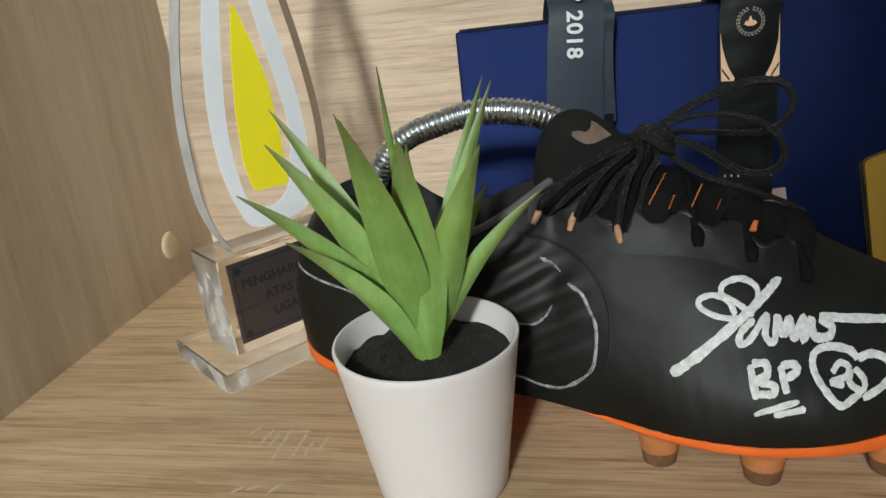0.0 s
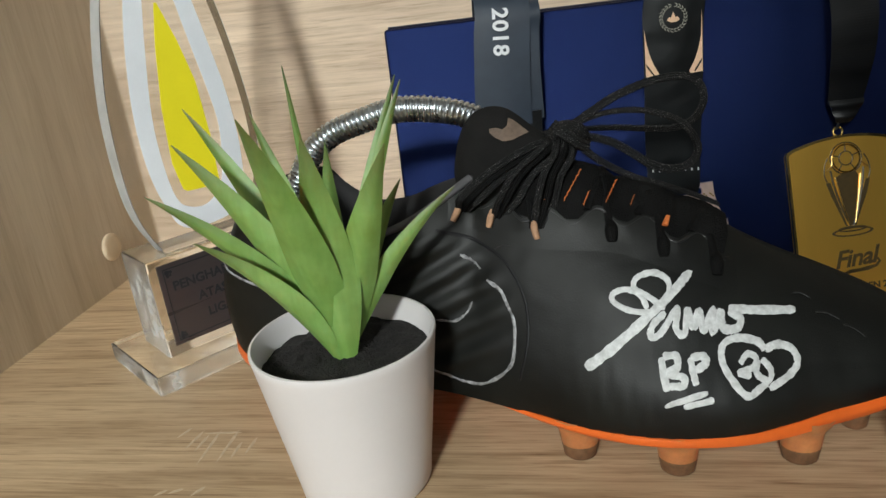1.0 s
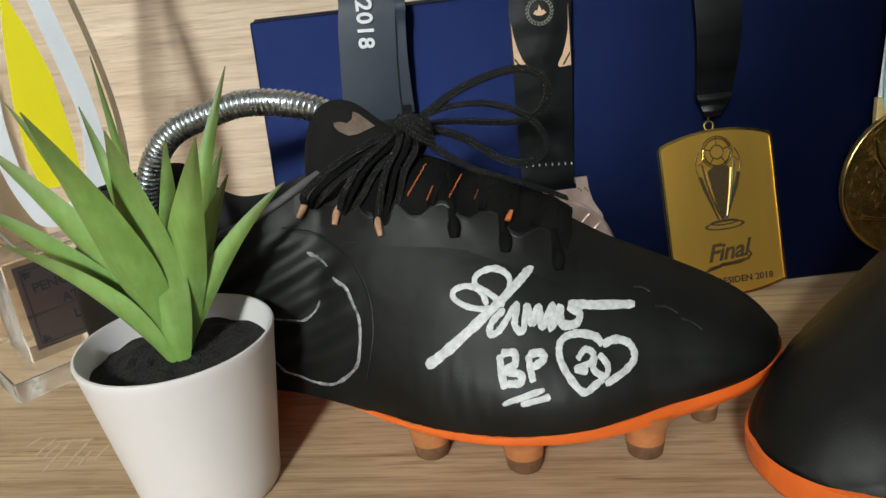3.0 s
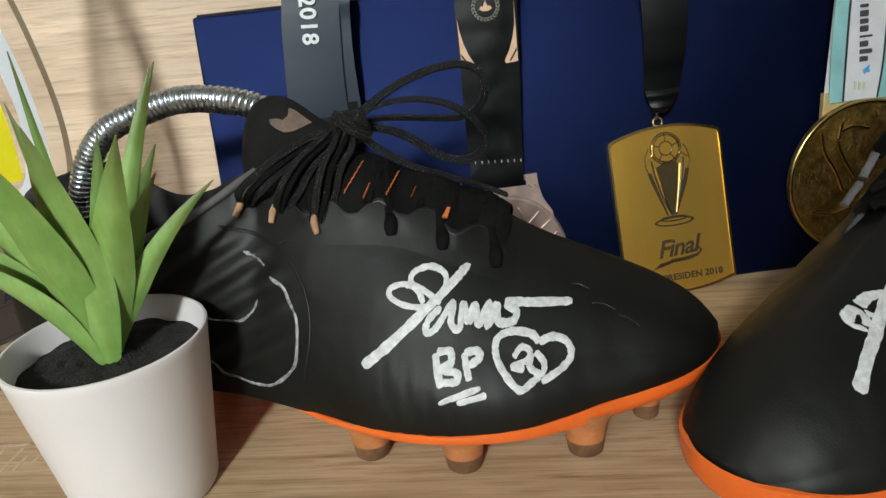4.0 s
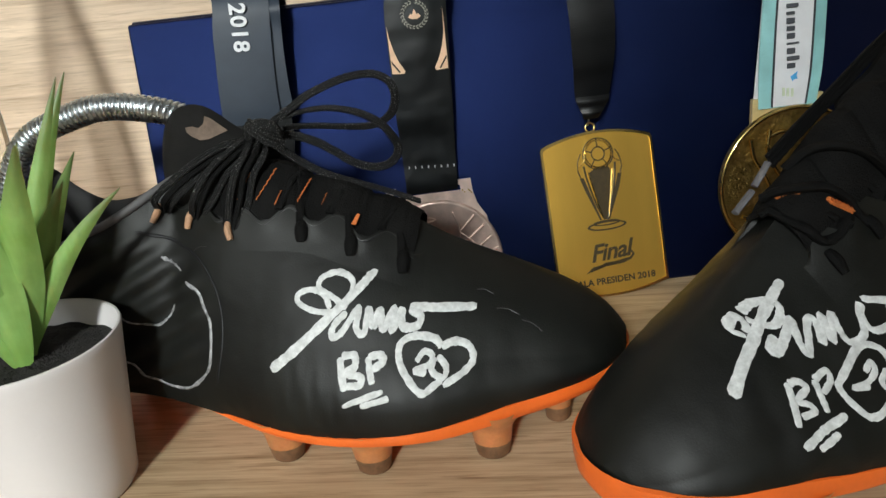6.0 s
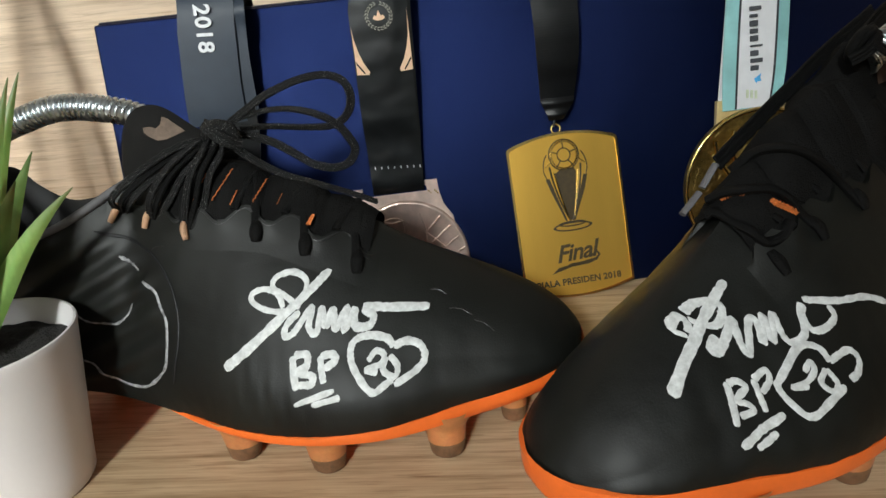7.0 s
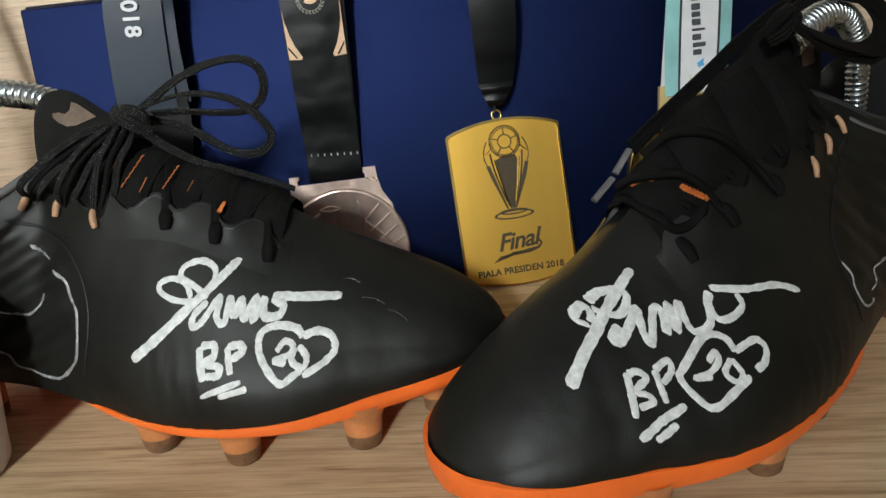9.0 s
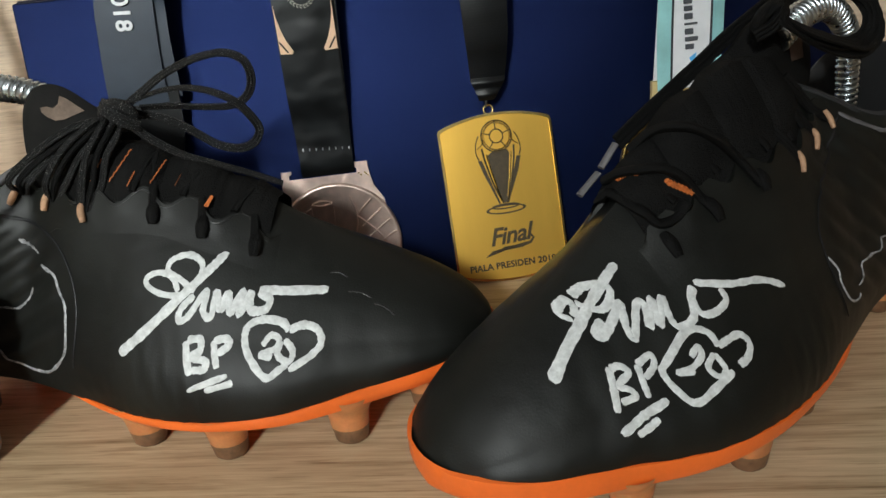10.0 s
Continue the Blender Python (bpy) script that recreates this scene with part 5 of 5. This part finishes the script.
def tag_outline(w, h, bow, inset=0.0):
    w, h = w / 2 - inset, h - inset
    top = [(w * (1 - 2 * k / 16), h - bow + bow * (1 - (1 - 2 * k / 16) ** 2)) for k in range(17)]
    top[0], top[-1] = (w, h - bow - .0016), (-w, h - bow - .0016)
    top.insert(1, (w - .0006, h - bow - .0001))
    top.insert(-1, (-w + .0006, h - bow - .0001))
    low = [(-w * (1 - 2 * k / 16), inset + bow * .9 - bow * .9 * (1 - (1 - 2 * k / 16) ** 2)) for k in range(17)]
    return top + low


part("plate", plate_bm(tag_outline(.0570, .0846, .0052), .0026, .0004), GOLD, m3, "matt gold plate", False)
part("rim", plate_bm(tag_outline(.0574, .0849, .0052), .0020, hole=tag_outline(.0574, .0849, .0052, .0011)), GOLD_BRIGHT, m3, "polished gold rim", False).location = (0, -.0007, 0)


def engraved(pts, w=.0004, name="engraving", steps=6):
    part(name, tube_bm(smooth_line([(x, -.00012, z) for x, z in pts], steps), w, 6), ENGRAVE, m3)


def filled(pts, name="engraving"):
    part(name, plate_bm(pts, .0003), ENGRAVE, m3, smooth=False).location = (0, -.00025, 0)


filled([(-.0104, .0585), (-.0085, .0585), (-.0022, .0372), (-.0030, .0372), (-.0085, .0520)])
filled([(.0104, .0585), (.0085, .0585), (.0010, .0372), (.0018, .0372), (.0085, .0520)])
filled([(-.0055, .0605), (-.0020, .0625), (.0040, .0625), (.0052, .0605), (.0035, .0500), (.0008, .0372), (-.0012, .0372), (-.0042, .0500)])
for s in (-1, 1):
    engraved([(s * .0078, .0640), (s * .0066, .0560), (s * .0035, .0440), (s * .0006, .0372)], .0005)
    engraved([(s * .0098, .0588), (s * .0108, .0620), (s * .0103, .0665), (s * .0086, .0700)], .0003)
for c, r in (((0, .0690), .0074), ((0, .0690), .0032)):
    engraved([(x, z) for x, z in arc(*c, r, 0, 360, 22)], .00033, steps=2)
# bright gold tubes stand in for highlights on the engraved ball and cup
part("highlight_line", tube_bm([Vector((.0064 * math.cos(a), -.0005, .0690 + .0064 * math.sin(a))) for a in (2 * math.pi * k / 30 for k in range(30))], .0004, 6, closed=True, up=(0, 1, 0)), GOLD_BRIGHT, m3, "bright gold line for the engraving's highlight")
for k in range(5):
    a = radians(90 + 72 * k)
    engraved([(.003 * math.cos(a), .069 + .003 * math.sin(a)), (.0073 * math.cos(a), .069 + .0073 * math.sin(a))], .0003)
for s in (-1, 1):
    part("highlight_line", tube_bm(smooth_line([(s * .0060, -.0005, .0610), (s * .0044, -.0005, .0520), (s * .0016, -.0005, .0385)], 6), .00035, 6), GOLD_BRIGHT, m3, "bright gold line for the engraving's highlight")
    part("highlight_line", tube_bm(smooth_line([(s * .0100, -.0005, .0640), (s * .0072, -.0005, .0665), (s * .0066, -.0005, .0710)], 6), .0003, 6), GOLD_BRIGHT, m3, "bright gold line for the engraving's highlight")
for rx, rz, z in ((.0098, .0022, .0342), (.0070, .0014, .0356)):
    part("engraving", plate_bm([(rx * math.cos(a), z + rz * math.sin(a)) for a in (2 * math.pi * k / 36 for k in range(36))], .0003, hole=[((rx - .0014) * math.cos(a), z + (rz - .0007) * math.sin(a)) for a in (2 * math.pi * k / 36 for k in range(36))]), ENGRAVE, m3, smooth=False).location = (0, -.00025, 0)
for ob in m3.children:
    if min(v.co.z for v in ob.data.vertices) > .031 and ob.name.split(".")[0] in ("engraving", "highlight_line"):
        ob.data.transform(Matrix.Translation((.0004, 0, .0001)) @ Matrix.Diagonal((1.04, 1, 1.06, 1)))
letters("Final", .0122, ENGRAVE, m3, Matrix.Translation((.0002, -.0001, .0228)) @ FACING @ pose(0, 0, 0, 0, 0, 3), .00012, .35, .95, "lettering", "dark script lettering", .00028)
filled([(x, z - .0012) for x, z in [(-.0135, .0142), (-.0095, .0172), (-.0020, .0168), (.0060, .0172), (.0108, .0186), (.0128, .0212), (.0112, .0236), (.0104, .0232), (.0116, .0212), (.0100, .0198), (.0050, .0188), (-.0030, .0186), (-.0098, .0156)]])
letters("PIALA PRESIDEN 2018", .00455, ENGRAVE, m3, Matrix.Translation((0, -.0001, .0080)) @ FACING, .00012, 0, 1.03, "lettering", "dark printed lettering", .00015)
part("eye_ring", tube_bm([Vector((-.0016 + .0023 * math.cos(a), .0012, .0868 + .0023 * math.sin(a))) for a in (2 * math.pi * k / 20 for k in range(20))], .0006, 8, closed=True, up=(0, 1, 0)), GOLD_BRIGHT, m3)
part("jump_ring", tube_bm([Vector((-.0022 + .0004 * math.sin(a), .0012 + .0026 * math.cos(a), .0912 + .0030 * math.sin(a))) for a in (2 * math.pi * k / 20 for k in range(20))], .0005, 8, closed=True, up=(1, 0, 0)), STEEL, m3, "small steel ring")
strap = part("strap", ribbon_bm(over_top(.2125, .2345) + [(.2114, .2338, -.0045, .148), (.2118, .2336, -.0062, .136), (.2125, .2332, -.0050, .121), (.2134, .2318, -.0018, .107), (.2138, .2304, -.0002, .0985)], cup=.0006), RIBBON_BLACK, m3, "black satin strap")
strap.matrix_parent_inverse = MEDAL.inverted() @ ONBOX
clip = part("strap_end", ribbon_bm([(.2136, .2306, -.0014, .1005), (.2140, .2300, -.0026, .0980), (.2152, .2284, -.0018, .0950), (.2164, .2262, -.0026, .0920), (.2172, .2246, -.0012, .0893)], .0014, cup=.0012), RIBBON_BLACK, m3, "gathered strap end")
clip.matrix_parent_inverse = MEDAL.inverted() @ ONBOX

# aqua and white ribbon with the round gold medal
m4 = thing("gold_medal", ONBOX, "round gold medal with relief on an aqua and white ribbon", "medal")
part("strap", ribbon_bm(over_top(.3078, .3400) + [(.3072, .3392, -.0030, .140), (.3057, .3384, -.0036, .118), (.3050, .3372, -.0040, .100), (.3049, .3345, -.0044, .084)]), RIBBON_TEAL, m4, "aqua woven strap")
part("strap", ribbon_bm(over_top(.3085, .336) + [(.3080, .336, -.0012, .140), (.3060, .334, -.0014, .115), (.3036, .332, -.0016, .0875)], cup=.0001), RIBBON_WHITE, m4, "pale back layer of the strap")
def strip(a, b, m, off, label):
    rows = ((.3078, .0322, -.0034, .160), (.3072, .0320, -.0030, .140), (.3057, .0327, -.0036, .118), (.3050, .0322, -.0040, .100), (.3049, .0296, -.0044, .0845))
    part("strap_stripe", ribbon_bm([(x + w * a, x + w * b, y - off, z) for x, w, y, z in rows], .0003, 4, .0003), m, m4, label)
strip(.22, .80, RIBBON_WHITE, .0006, "white woven middle stripe")
strip(.20, .235, INK_DARK, .0008, "dark woven line")
strip(.785, .82, INK_DARK, .0008, "dark woven line")
for k, (h, w, dx) in enumerate(((.0016, .0046, .0007), (.0013, .0032, 0), (.0024, .0032, 0), (.0020, .0032, 0), (.0024, .0032, 0), (.0009, .0048, .0008), (.0024, .0032, 0), (.0018, .0048, .0008), (.0022, .0032, 0))):
    h, w = h * 1.15, w * 1.35
    x, z = .3196 + .0011 * k / 8 + dx * 1.3, .1322 - .00355 * k
    part("print_bar", block_bm((x - w / 2, -.0056, z - h / 2), (x + w / 2, -.0050, z + h / 2), .0003, 1), INK_GREY, m4, "charcoal printed mark", False)
part("print_mark", plate_bm([(.3205, .0985), (.3222, .0996), (.3240, .1008), (.3236, .0988), (.3242, .0972), (.3222, .0970), (.3216, .0962)], .0003), INK_BLUE, m4, "sky blue bird-like mark", False).location = (0, -.0054, 0)
for k in range(3):
    part("print_bar", block_bm((.3165 + k * .0022, -.0056, .0895 - k * .0004), (.3177 + k * .0022, -.0051, .0935 - k * .0004)), INK_LIME, m4, "pale lime printed mark", False)
part("hanger", plate_bm([(.3026, .0890), (.3060, .0890), (.3060, .0832), (.3348, .0832), (.3348, .0890), (.3388, .0890), (.3398, .068), (.3018, .068)], .0030, .0004), GOLD_PALE, m4, "pale gold slotted hanger", False).location = (0, -.0034, 0)
disc = part("disc", spun_bm([(.001, 0), (.0371, 0), (.0386, .0005), (.0390, .0022), (.0382, .0034), (.0368, .0036), (.0356, .0028), (.001, .0027)], 80), GOLD_RELIEF, m4, "hammered gold disc")
disc.matrix_local = pose(.3230, -.0030, .0455, 90, 0, 0)
part("disc_rim", tube_bm([Vector((.3230 + .0378 * math.cos(a), -.0063, .0455 + .0378 * math.sin(a))) for a in (2 * math.pi * k / 64 for k in range(64))], .0012, 8, closed=True, up=(0, 1, 0)), GOLD_BRIGHT, m4, "polished gold rim")
for pts in (((.300, .070), (.302, .060), (.308, .050), (.312, .040)), ((.310, .074), (.309, .064), (.312, .056), (.318, .046)), ((.3095, .070), (.316, .072), (.324, .070)), ((.296, .030), (.306, .028), (.316, .030))):
    part("relief", tube_bm(smooth_line([(x, -.0066, z) for x, z in pts], 8), .0012, 8), GOLD_BRIGHT, m4)
